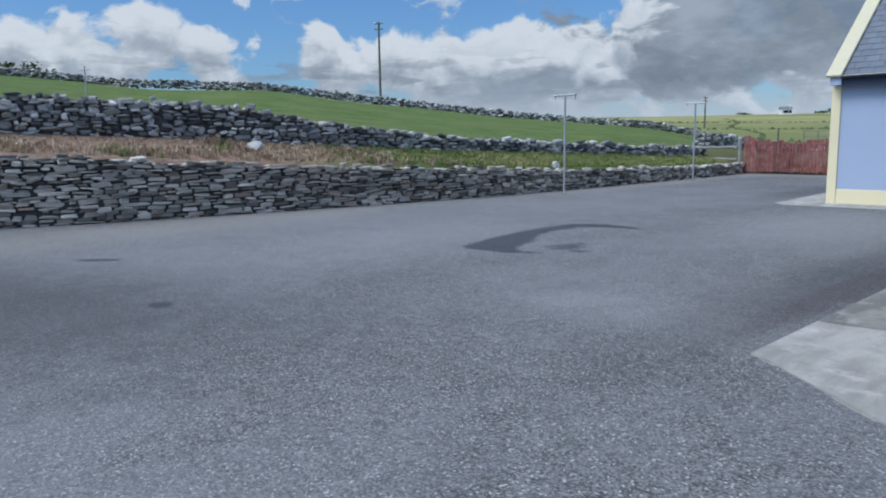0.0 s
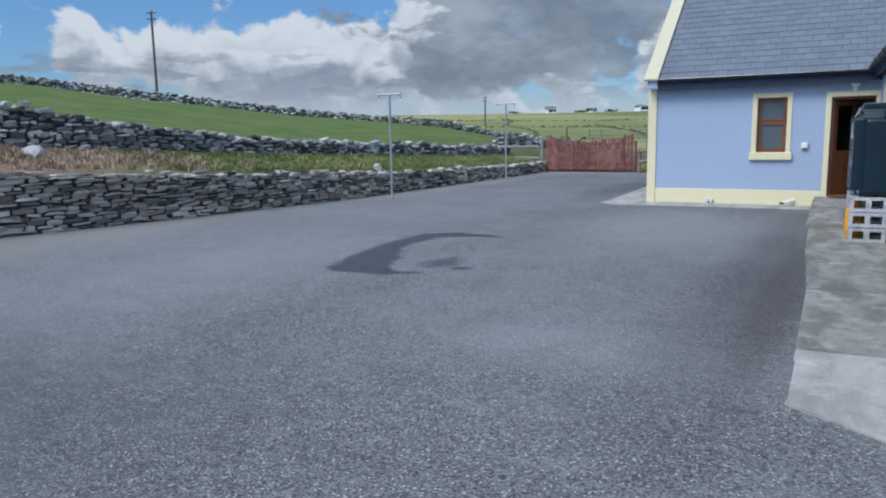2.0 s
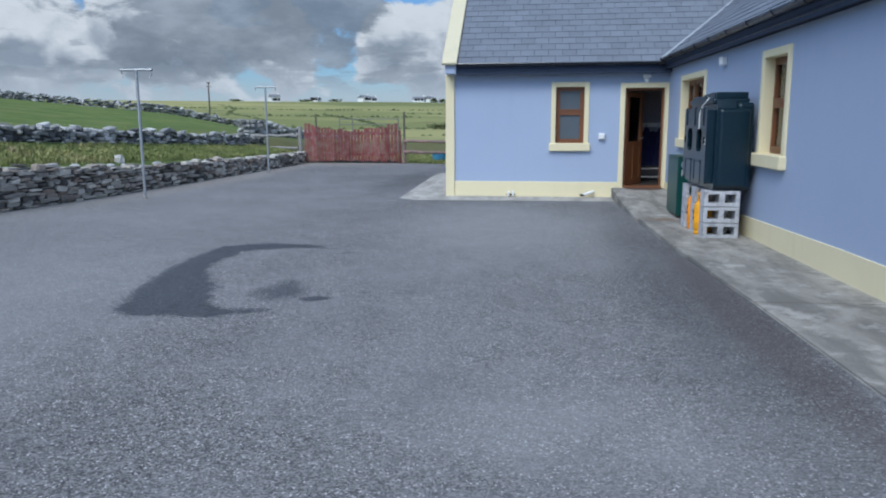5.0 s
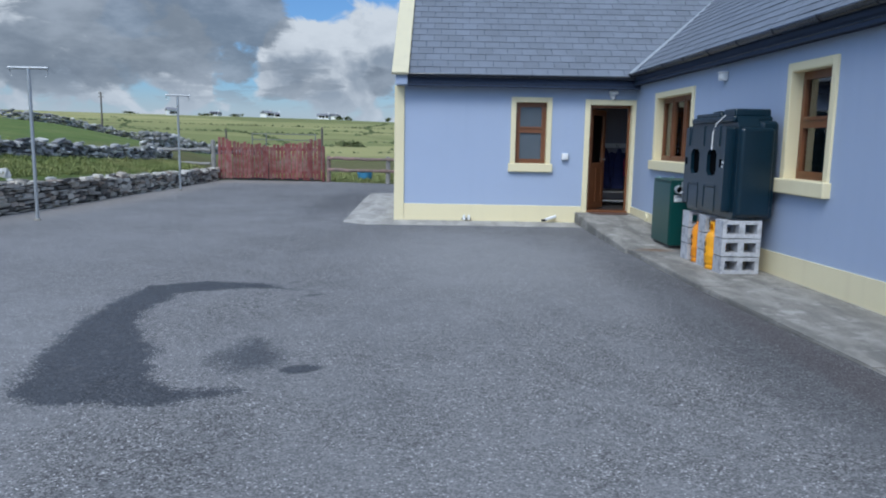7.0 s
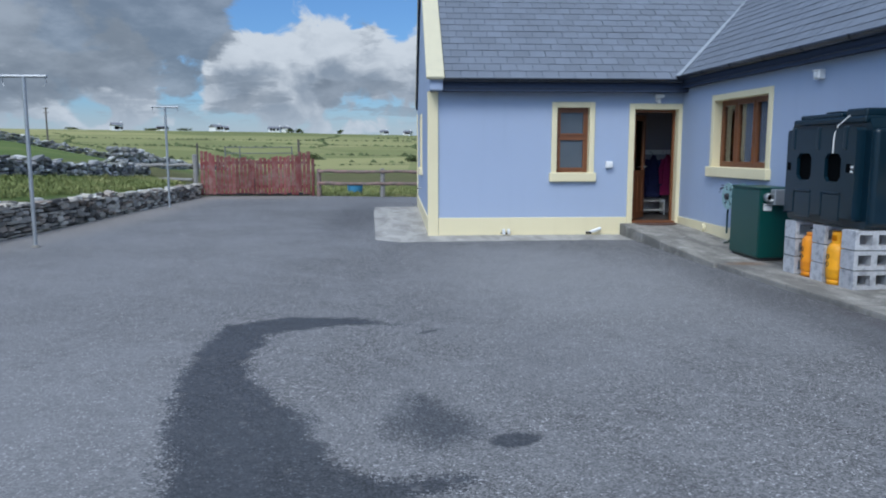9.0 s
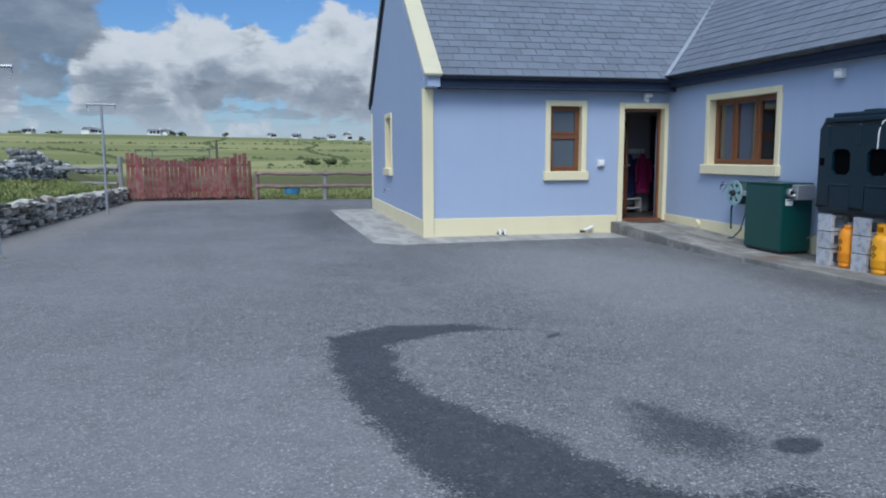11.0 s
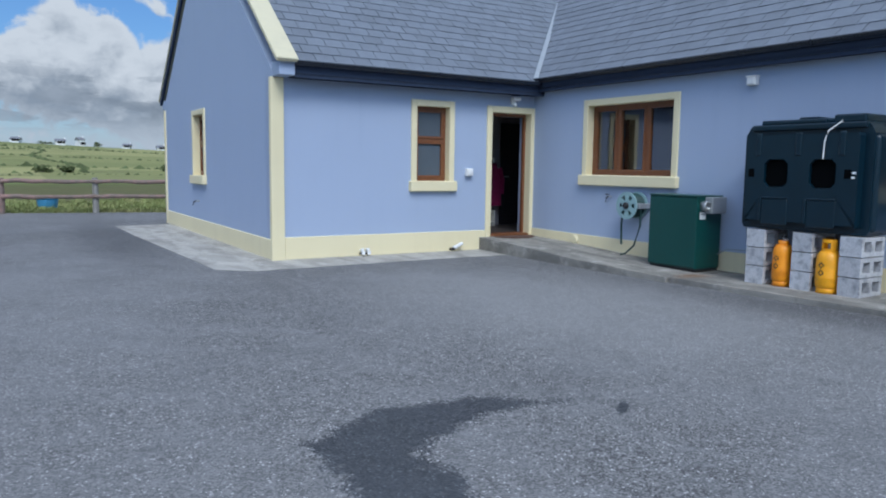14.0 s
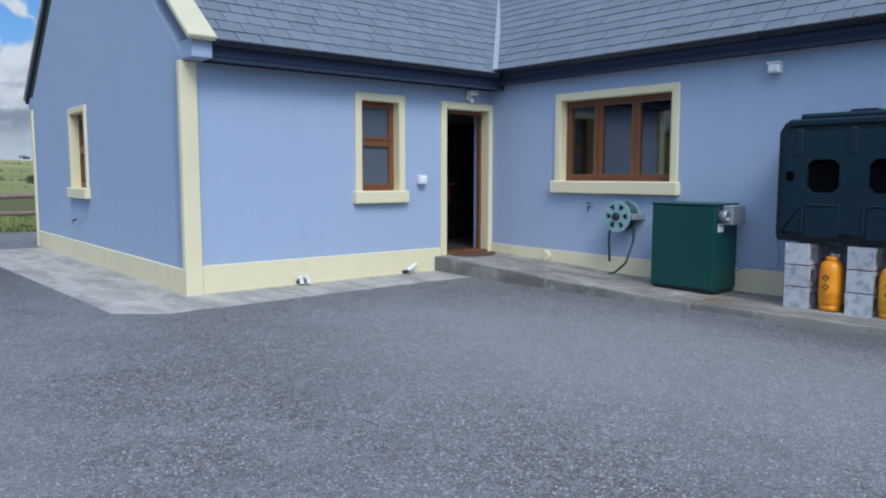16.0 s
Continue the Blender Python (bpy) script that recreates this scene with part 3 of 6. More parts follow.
# ---- the lie of the land ----
NEAR = [(-20, -20.5), (2, -16.6), (5.4, -15.75), (6.7, -15.25), (9.6, -14.6), (13, -13.95), (17, -13.4), (20, -13.15), (24, -13.1), (28, -13.0), (33, -12.95)]
NEAR_TOP = [(-20, 1.7), (2, 1.5), (4, 1.43), (6.7, 1.3), (9.6, 1.1), (13, 0.93), (15, 0.83), (20.5, 0.6), (27, 0.42), (33, 0.38)]
BACK = [(-20, 4.0), (2, 2.75), (6.2, 2.75), (9.5, 2.55), (12.5, 2.1), (17, 2.0), (23.3, 2.05), (33, 1.95)]  # how far it stands behind the first wall
BACK_BASE = [(-20, 2.0), (2, 1.8), (6, 1.72), (9.5, 1.55), (12, 1.42), (17, 1.12), (23.3, 0.9), (30.6, 0.62), (33, 0.55)]
BACK_TOP = [(-20, 2.8), (2, 2.74), (6, 2.68), (9.5, 2.56), (11, 2.46), (13, 2.1), (17, 1.66), (23.3, 1.36), (30.6, 1.1), (33, 1.0)]
RIDGE = [(-76, 75, 8.75), (-69, 72, 7.7), (-59, 70, 7.3), (-53, 70, 6.45), (-45, 70, 5.2), (-36, 72, 4.05), (-30, 75, 3.55), (-26, 78, 2.4), (-21, 82, 1.2), (-17, 84, 0.7)]


def yard(x, y):
    return -0.06 + 0.24 * math.exp(-(x * x / 20 + (y - 4) ** 2 / 50))


def land(x, y):
    """Height of the ground everywhere."""
    u = x - lerp(NEAR, y)
    low = yard(x, y) - 0.012 - 0.05 * math.exp(-(x * x / 40 + (y - 4) ** 2 / 70))
    r = math.hypot(x + 5, y - 6)
    far = 0.25 * math.sin(x * 0.031 + 1) * math.sin(y * 0.027) * min(1, max(0, (r - 45) / 50))
    swell = lerp([(-40, 1.45), (-9, 1.32), (0, 1.2), (10, 0.9), (60, 0.9)], math.degrees(math.atan2(x + 5, max(1.0, y - 6))))
    far += swell * lerp([(0, 0), (45, 0), (70, -0.25), (110, -0.2), (150, 0.8), (250, 3.6), (420, 9.4), (520, 10.4), (700, 6), (1500, -20)], r)
    if y > 33.6:
        low = low * max(0, 1 - (y - 33.6) / 4) - 0.10 * min(1, (y - 33.6) / 4)
    z = low + far
    if u < -0.2:
        b = -lerp(BACK, y)
        strip = lerp(NEAR_TOP, y) - 0.06 + (lerp(BACK_BASE, y) - lerp(NEAR_TOP, y) + 0.06) * min(1, (u + 0.2) / (b + 0.2))
        # up the pasture to the ridge wall
        az = math.degrees(math.atan2(x - 0.58, y - 1.47))
        d = math.hypot(x - 0.58, y - 1.47)
        rd, rz = lerp([(q[0], q[1]) for q in RIDGE], az), lerp([(q[0], q[2]) for q in RIDGE], az) - 1.0
        d0 = 19.5 if az < -57 else lerp([(-57, 19.5), (-45, 22), (-36, 27), (-28, 33), (-22, 36)], az)
        z0 = lerp(BACK_BASE, y) + 0.25
        s = min(1.25, max(0, (d - d0) / (rd - d0)))
        hill = z0 + (rz - z0) * (s if s < 1 else 1 - 0.8 * (s - 1))
        if d > rd * 1.25:
            hill += (far + low - hill) * min(1, (d - rd * 1.25) / 60)
        climb = min(1, max(0, (b + 0.3 - u) / 0.6))
        t = strip + (hill - strip) * climb
        edge = min(1, (-u - 0.2) / (0.1 + 0.5 * max(0, y - 33)))
        north = max(0, min(1, (-13 - az) / 6))
        t = z + (t - z) * edge
        z = t * north + z * (1 - north) if y > 33 else t
    return z


def spaced(lo, fine_lo, fine_hi, hi, step):
    """Lines close together in the middle, ever wider outwards."""
    mid = list(np.arange(fine_lo, fine_hi + 1e-6, step))
    out, v, s = [], fine_hi, step
    while v < hi:
        s *= 1.22
        v += s
        out.append(v)
    down, v, s = [], fine_lo, step
    while v > lo:
        s *= 1.22
        v -= s
        down.append(v)
    return down[::-1] + mid + out


us = sorted(set([round(v, 3) for v in spaced(-1500, -4.4, 2.0, 1500, 0.6)] + [-0.3, -0.2, -0.1, 0.0]))
ys = spaced(-1500, -2, 40, 1500, 1.0)
verts = [(lerp(NEAR, y) + u, y, land(lerp(NEAR, y) + u, y)) for y in ys for u in us]
nu = len(us)
faces = [(j * nu + i, j * nu + i + 1, (j + 1) * nu + i + 1, (j + 1) * nu + i) for j in range(len(ys) - 1) for i in range(nu - 1)]
me = bpy.data.meshes.new("ground")
me.from_pydata(verts, [], faces)
me.materials.append(LAND)
for f in me.polygons:
    f.use_smooth = True
ground = tagged(new("ground", me), "rising green pasture with far fields and bracken bank", "ground", kind="structure")

# tarmac yard, lying on the ground sheet
yy = [v for v in np.arange(-14, 33.3, 0.6)] + [33.35]
verts, faces = [], []
cols = 46
for y in yy:
    x0, x1 = lerp(NEAR, y) + 0.02, 14.0
    for i in range(cols + 1):
        x = x0 + (x1 - x0) * i / cols
        verts.append((x, y, yard(x, y)))
for j in range(len(yy) - 1):
    for i in range(cols):
        k = j * (cols + 1) + i
        faces.append((k, k + 1, k + cols + 2, k + cols + 1))
me = bpy.data.meshes.new("tarmac_yard")
me.from_pydata(verts, [], faces)
me.materials.append(ASPHALT)
for f in me.polygons:
    f.use_smooth = True
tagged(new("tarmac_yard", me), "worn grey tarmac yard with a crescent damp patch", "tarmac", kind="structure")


def slab(name, outline, top, label, thick=0.3, mat=CONCRETE):
    """Concrete laid on the ground: outline of (x, y), top(x, y) its height."""
    bm = bmesh.new()
    n = len(outline)
    hi = [bm.verts.new((x, y, top(x, y))) for x, y in outline]
    lo = [bm.verts.new((x, y, top(x, y) - thick)) for x, y in outline]
    bm.faces.new(hi)
    bm.faces.new(lo[::-1])
    for i in range(n):
        j = (i + 1) % n
        bm.faces.new((hi[j], hi[i], lo[i], lo[j]))
    bmesh.ops.recalc_face_normals(bm, faces=bm.faces[:])
    bmesh.ops.bevel(bm, geom=[e for e in bm.edges if e.verts[0] in hi and e.verts[1] in hi], offset=0.012, segments=2, affect="EDGES")
    return tagged(part(name, bm, mat), label, "paving", kind="structure")


MAIN_TILT = 2.0
FRONT = pose(-5.43, 20.1, 0)                       # x along the wall, -y out of it
GABLE = pose(-5.43, 28.12, 0, 0, 0, -90)
MAIN = pose(-0.63, 20.1, 0, 0, 0, -90 + MAIN_TILT)


def main_at(along, out=0.0, z=0.0):
    return MAIN @ Vector((along, -out, z))


def path_top(x, y):
    return max(yard(x, y) + 0.012, lerp([(5.5, 0.15), (9, 0.07), (13.8, 0.03), (15.9, 0.015), (17.5, 0.05), (19.0, 0.13), (20.1, 0.165)], y))


EDGE = [(5, -1.35), (7.4, -1.36), (11, -1.44), (13, -1.58), (15.9, -1.67)]
cuts = [20.1, 19.0, 17.6, 15.92]
outer = [-1.77, -1.77, -1.75, -1.72]
slab("path_ramp", [(-0.5, 20.1), *[(outer[i], cuts[i]) for i in range(4)], (-0.47, 15.92), (-0.5, 17.6), (-0.5, 19.0)], path_top, "raised concrete path ramping up to the back door")
for k, (ya, yb) in enumerate(((15.915, 13.0), (12.995, 10.0), (9.995, 7.4))):
    xa, xb = lerp(EDGE, ya), lerp(EDGE, yb)
    slab("path_slab", [(-0.30, ya), (xa, ya), (xb, yb), (-0.10, yb)], path_top, "stained concrete path slab along the house wall")
slab("path_slab", [(-0.1, 7.395), (-1.36, 7.395), (-1.34, 6.15), (-0.5, 5.42), (0.4, 4.7), (9.4, 4.7), (9.4, 5.5), (0.1, 5.5)], path_top, "pale concrete path end with a cut corner", 0.3, PALE_CONCRETE)


def apron_top(x, y):
    return -0.045 - 0.012 * max(0, min(1, max((20.1 - y) / 0.9, (-5.43 - x) / 1.0)))


slab("apron", [(-6.70, 27.5), (-6.66, 25.0), (-6.5, 21.0), (-6.45, 19.52), (-6.0, 19.15), (-4.7, 19.2), (-3.0, 19.27), (-1.70, 19.25), (-1.70, 20.3), (-5.2, 20.3), (-5.2, 27.5)],
     apron_top, "pale concrete apron round the house wing", 0.3, PALE_CONCRETE)


# ---- the house ----
def wall(name, m, length, height, openings, label, thick=0.32, top=None, mat=None):
    """A wall with holes: outline (along, z), holes as (a0, a1, z0, z1)."""
    outline = rect(0, length, -0.3, height) if top is None else top
    bm = prism(outline, [rect(*o) for o in openings], 0.0, thick)
    return tagged(part(name, bm, mat or BLUE, m=m), label, "wall", kind="structure")


W1 = (2.40, 3.03, 1.13, 2.36)        # along the front wall
DOOR = (3.885, 4.735, 0.18, 2.33)
W2 = (1.39, 3.14, 1.27, 2.39)        # along the main wall
W3 = (6.33, 7.18, 1.19, 2.42)
W4 = (2.97, 3.85, 1.13, 2.34)        # along the gable
SLOPE = 0.78
GABLE_TOP = [(0, -0.3), (8.01, -0.3), (8.01, 2.74), (4.01, 2.74 + 4.01 * SLOPE), (0, 2.74)]
wall("wall_wing_front", FRONT, 5.0, 2.70, [W1, DOOR], "lilac blue plastered wing wall with a doorway")
wall("wall_wing_gable", GABLE, 8.02, 0, [W4], "lilac blue plastered gable wall", top=GABLE_TOP)
wall("wall_main", MAIN, 14.6, 2.72, [W2, W3, (10.6, 11.5, 1.2, 2.42)], "lilac blue plastered long house wall")
wall("wall_end", pose(*main_at(14.6)[:2], 0, 0, 0, MAIN_TILT), 9.0, 0, [], "lilac blue plastered end gable wall", top=[(0, -0.3), (9, -0.3), (9, 2.7), (4.5, 6.1), (0, 2.7)])
wall("wall_wing_rear", pose(0, 28.11, 0, 0, 0, 180), 5.40, 2.7, [], "plain rear wall of the wing")
wall("wall_rear", pose(*main_at(14.6, -9.0)[:2], 0, 0, 0, 90 + MAIN_TILT), 22.6, 2.7, [], "plain rear wall of the house")
wall("wall_far", pose(8.6, 28.12, 0, 0, 0, 180), 8.6, 2.7, [], "plain far wall of the house")
floor_in = slab("floor", [(-5.2, 20.35), (-0.2, 20.35), (0.3, 6.0), (8.6, 6.0), (8.0, 27.8), (-5.2, 27.8)], lambda x, y: 0.19, "dark tiled floor inside the house", 0.1, DARKTILE)
tagged(part("ceiling", box(-5.1, 8.2, 20.45, 27.8, 2.58, 2.62), WHITEWASH), "plain white plaster ceiling", "ceiling", kind="structure")

# cream plinth, corner posts
def trim(name, m, pieces, label):
    for p in pieces:
        tagged(part(name, box(*p, 0.006), CREAM, m=m), label, "trim", kind="structure")


trim("baseboard", FRONT, [(0.17, 3.78, -0.022, 0.05, -0.25, 0.285)], "cream painted plinth band")
trim("baseboard", GABLE, [(0.12, 7.97, -0.022, 0.05, -0.25, 0.25)], "cream painted plinth band")
bm = bmesh.new()
plinth_top = [(0.03, 0.30), (1.2, 0.285), (3.2, 0.275), (6.0, 0.30), (9.0, 0.36), (14.6, 0.40)]
loops = []
for q, z in plinth_top:
    loops.append([bm.verts.new(c) for c in ((q, 0.05, -0.25), (q, -0.022, -0.25), (q, -0.022, z), (q, 0.05, z))])
for p, q in zip(loops, loops[1:]):
    for i in range(4):
        bm.faces.new((p[i], p[(i + 1) % 4], q[(i + 1) % 4], q[i]))
bm.faces.new(loops[0][::-1])
bm.faces.new(loops[-1])
bmesh.ops.recalc_face_normals(bm, faces=bm.faces[:])
tagged(part("baseboard", bm, CREAM, m=MAIN), "cream painted plinth band with chips", "trim", kind="structure")
trim("trim", FRONT, [(-0.035, 0.165, -0.035, 0.06, -0.25, 2.635)], "cream painted corner post")
trim("trim", GABLE, [(-0.02, 0.10, -0.03, 0.05, -0.25, 2.60)], "cream painted corner post")


def surround(m, o, parent, door=False, band=0.095):
    """The raised cream band round an opening, with the painted reveals."""
    a0, a1, z0, z1 = o
    low = z0 - 0.02 if door else z0
    for p in ((a0 - band, a0, low, z1 + band), (a1, a1 + band, low, z1 + band), (a0, a1, z1, z1 + band)):
        part("surround", box(p[0], p[1], -0.03, 0.02, p[2], p[3], 0.006), CREAM, parent, "cream painted band")
    for p in ((a0 - 0.004, a0 + 0.006, -0.024, 0.16, low, z1), (a1 - 0.006, a1 + 0.004, -0.024, 0.16, low, z1), (a0 + 0.006, a1 - 0.006, -0.024, 0.16, z1 - 0.006, z1 + 0.004)):
        part("reveal", box(*p), CREAM, parent, "cream painted reveal")


def window(name, m, o, columns, transom, label, glass=GLASS):
    """A timber window set back in the wall: panes by columns, with a transom or none."""
    a0, a1, z0, z1 = o
    win = empty(name, m, label, "window", kind="structure")
    surround(m, o, win)
    part("window_sill", box(a0 - 0.13, a1 + 0.13, -0.085, 0.13, z0 - 0.165, z0 + 0.005, 0.012), CREAM, win, "cream painted sill")
    f = 0.055
    y0, y1 = 0.115, 0.185
    a0, a1 = a0 + 0.006, a1 - 0.006
    z0, z1 = z0 + 0.005, z1 - 0.006
    holes, edges = [], [a0] + columns + [a1]
    for i in range(len(edges) - 1):
        p0 = edges[i] + (f if i == 0 else f / 2)
        p1 = edges[i + 1] - (f if i == len(edges) - 2 else f / 2)
        rows = [(z0 + f, z1 - f)] if transom is None else [(z0 + f, transom - f / 2), (transom + f / 2, z1 - f)]
        holes += [(p0, p1, r0, r1) for r0, r1 in rows]
    part("window_frame", prism(rect(a0, a1, z0, z1), [rect(*h) for h in holes], y0, y1), WOOD, win, "brown timber frame")
    for h in holes:
        part("sash", prism(rect(*h), [rect(h[0] + 0.035, h[1] - 0.035, h[2] + 0.035, h[3] - 0.035)], y0 - 0.014, y1 - 0.02), WOOD, win, "brown timber sash")
        pane = part("pane", box(h[0] + 0.03, h[1] - 0.03, y0 + 0.02, y0 + 0.026, h[2] + 0.03, h[3] - 0.03), glass, win, "clear glass" if glass == GLASS else "frosted glass")
        pane.visible_shadow = False
    return win


def curtain(m, a0, a1, z0, z1, label, mat=CURTAIN, depth=0.24):
    """A hanging cloth in folds, behind a window."""
    bm = bmesh.new()
    n = max(8, int((a1 - a0) / 0.02))
    rows = []
    for z in (z0, (z0 + z1) / 2, z1):
        rows.append([[bm.verts.new((a0 + (a1 - a0) * i / n, depth + d + 0.02 * math.sin(i * 1.1), z)) for i in range(n + 1)] for d in (0, 0.006)])
    for r, q in zip(rows, rows[1:]):
        for d in (0, 1):
            for i in range(n):
                bm.faces.new((r[d][i], r[d][i + 1], q[d][i + 1], q[d][i]))
    bm.normal_update()
    return tagged(part("curtain", bm, mat, m=m), label, "curtain")


window("window_1", FRONT, W1, [], 1.81, "small brown timber window in a cream surround", FROSTED)
window("window_2", MAIN, W2, [1.95, 2.54], None, "three-light brown timber kitchen window, cream surround")
window("window_3", MAIN, W3, [], 1.84, "tall brown timber window in a cream surround")
window("window_4", GABLE, W4, [], 1.76, "narrow brown timber gable window in cream surround", FROSTED)
window("window_5", MAIN, (10.6, 11.5, 1.2, 2.42), [], 1.84, "tall brown timber window in a cream surround")
curtain(MAIN, 1.40, 1.72, 1.2, 2.4, "pale net curtain gathered at the window side")
curtain(MAIN, 2.12, 2.34, 1.2, 2.4, "pale net curtain gathered at the mullion")
curtain(MAIN, 6.36, 6.74, 1.1, 2.45, "cream curtain gathered at the window side")

# doorway with the door swung inwards
door = empty("door_1", FRONT, "brown panelled back door standing half open inwards", "door", kind="structure")
surround(FRONT, DOOR, door, True, 0.10)
d0, d1 = DOOR[0] + 0.006, DOOR[1] - 0.006
part("door_frame", prism([(d0, 0.2), (d0 + 0.065, 0.2), (d0 + 0.065, 2.27), (d1 - 0.04, 2.27), (d1 - 0.04, 0.2), (d1, 0.2), (d1, 2.324), (d0, 2.324)], [], 0.14, 0.20), WOOD, door, "brown timber frame")
part("threshold", box(d0, d1, -0.02, 0.26, 0.165, 0.205, 0.006), WOOD, door, "brown timber threshold")
leaf = part("door_leaf", prism(rect(0, 0.72, 0, 2.03), [rect(0.11, 0.61, 0.95, 1.92), rect(0.11, 0.33, 0.14, 0.84), rect(0.39, 0.61, 0.14, 0.84)], 0, 0.045), WOOD, door, "brown timber leaf",
            pose(d0 + 0.066, 0.20, 0.212, 0, 0, 54))
for x0 in (0.11, 0.39):
    part("panel", box(x0 - 0.01, x0 + 0.23, 0.012, 0.033, 0.13, 0.85, 0.008), WOOD, leaf)
part("pane", box(0.10, 0.62, 0.018, 0.026, 0.94, 1.93), GLASS, leaf, "clear glass").visible_shadow = False
part("handle", tube([(0.66, -0.05, 1.02), (0.56, -0.05, 1.02)], 0.011, 8, tube([(0.66, 0.0, 1.02), (0.66, -0.05, 1.02)], 0.012, 8)), STEEL, leaf, "bright lever handle")

# porch lobby behind the door
tagged(part("lobby_wall", box(-2.3, 0.9, 22.10, 22.2, 0.19, 2.58), LOBBY), "grey lobby wall with coats on it", "wall", kind="structure")
tagged(part("lobby_wall", box(-2.3, -2.2, 20.43, 22.10, 0.19, 2.58), LOBBY), "grey lobby side wall", "wall", kind="structure")
tagged(part("lobby_wall", box(0.8, 0.9, 20.43, 22.10, 0.19, 2.58), LOBBY), "grey lobby side wall", "wall", kind="structure")


def coat(x, y, z, width, length, mat, label, lean=0.0):
    """A coat on a hook: narrow shoulders, folds, a flared hem and two sleeves."""
    thing = empty("coat", pose(x, y, z, 0, 0, lean), label, "coat", "coats in the lobby")
    bm = bmesh.new()
    rings = []
    for k in range(9):
        s = k / 8
        wide = width * (0.18 + 0.62 * min(1, s * 3.2) + 0.2 * s)
        deep = 0.05 + 0.07 * min(1, s * 2)
        ring = []
        for i in range(18):
            g = 2 * math.pi * i / 18
            fold = 1 + 0.10 * s * math.sin(5 * g + 1.3)
            ring.append(bm.verts.new((0.5 * wide * math.cos(g) * fold, deep * math.sin(g) * fold - 0.10, -length * s)))
        rings.append(ring)
    for r, q in zip(rings, rings[1:]):
        for i in range(18):
            bm.faces.new((r[i], r[(i + 1) % 18], q[(i + 1) % 18], q[i])).smooth = True
    bm.faces.new(rings[0])
    bm.faces.new(rings[-1][::-1])
    part("body", bm, mat, thing)
    for side in (-1, 1):
        part("sleeve", tube([(side * width * 0.30, -0.12, -0.10), (side * width * 0.46, -0.15, -0.34), (side * width * 0.44, -0.16, -length * 0.72)], [0.06, 0.055, 0.045], 10), mat, thing)
    part("loop", tube([(0, -0.02, 0.0), (0, -0.02, 0.05), (0, 0.0, 0.07)], 0.006, 6), DARKCLOTH, thing)
    return thing


coat_rail = empty("coat_rail", pose(-0.5, 22.1, 1.52), "white coat rail with metal hooks on lobby wall", "coat rail")
part("board", box(-0.95, 0.42, -0.025, 0.0, -0.05, 0.05, 0.004), WHITE, coat_rail)
for k in range(5):
    part("hook", tube([(-0.85 + 0.27 * k, -0.02, 0.0), (-0.85 + 0.27 * k, -0.07, -0.02), (-0.85 + 0.27 * k, -0.08, 0.03)], 0.008, 6), STEEL, coat_rail, "metal hook")
coat(-1.30, 22.07, 1.95, 0.40, 1.25, DARKCLOTH, "long black coat hanging on a hook")
coat(-0.82, 22.05, 1.46, 0.38, 0.92, NAVY, "navy blue anorak hanging on a hook")
coat(-0.50, 22.04, 1.45, 0.36, 0.90, NAVY, "navy blue school coat hanging on a hook")
coat(-0.20, 22.02, 1.46, 0.36, 0.86, MAGENTA, "magenta pink jacket hanging on a hook")
inner_door = empty("inner_door", pose(0.05, 22.08, 0.19), "dark closed door inside the porch lobby", "door")
part("leaf", box(0.0, 0.72, -0.04, 0.0, 0.0, 2.1, 0.005), DARKCLOTH, inner_door)
for z0 in (0.2, 1.1):
    part("panel", box(0.1, 0.62, -0.05, -0.035, z0, z0 + 0.75, 0.01), DARKCLOTH, inner_door)
part("handle", tube([(0.07, -0.04, 1.0), (0.07, -0.09, 1.0), (0.17, -0.09, 1.0)], 0.011, 8), STEEL, inner_door, "bright lever handle")
bench = empty("shoe_rack", pose(-0.75, 21.85, 0.19), "white low shoe rack under the coats", "shoe rack")
part("shelf", box(-0.45, 0.45, -0.14, 0.14, 0.28, 0.30, 0.004), WHITE, bench)
part("shelf", box(-0.45, 0.45, -0.14, 0.14, 0.08, 0.10, 0.004), WHITE, bench)
for sx in (-0.45, 0.43):
    part("side", box(sx, sx + 0.02, -0.14, 0.14, 0, 0.32, 0.004), WHITE, bench)


# roof: boards, coping, fascia, gutters
EAVE = 2.865
def roof_deck(name, m, length, depth, label, lip=0.3):
    bm = bmesh.new()
    low = EAVE - 0.05 + (0.3 - lip) * SLOPE
    a_pts = [(-lip, low), (depth, EAVE - 0.05 + (depth + 0.3) * SLOPE), (depth, EAVE - 0.12 + (depth + 0.3) * SLOPE), (-lip, low - 0.07)]
    ends = [[bm.verts.new((a, y, z)) for y, z in a_pts] for a in (0, length)]
    for i in range(4):
        j = (i + 1) % 4
        bm.faces.new((ends[0][i], ends[0][j], ends[1][j], ends[1][i]))
    bm.faces.new(ends[0][::-1])
    bm.faces.new(ends[1])
    bmesh.ops.recalc_face_normals(bm, faces=bm.faces[:])
    return tagged(part(name, bm, FASCIA, m=m), label, "roof", kind="structure")


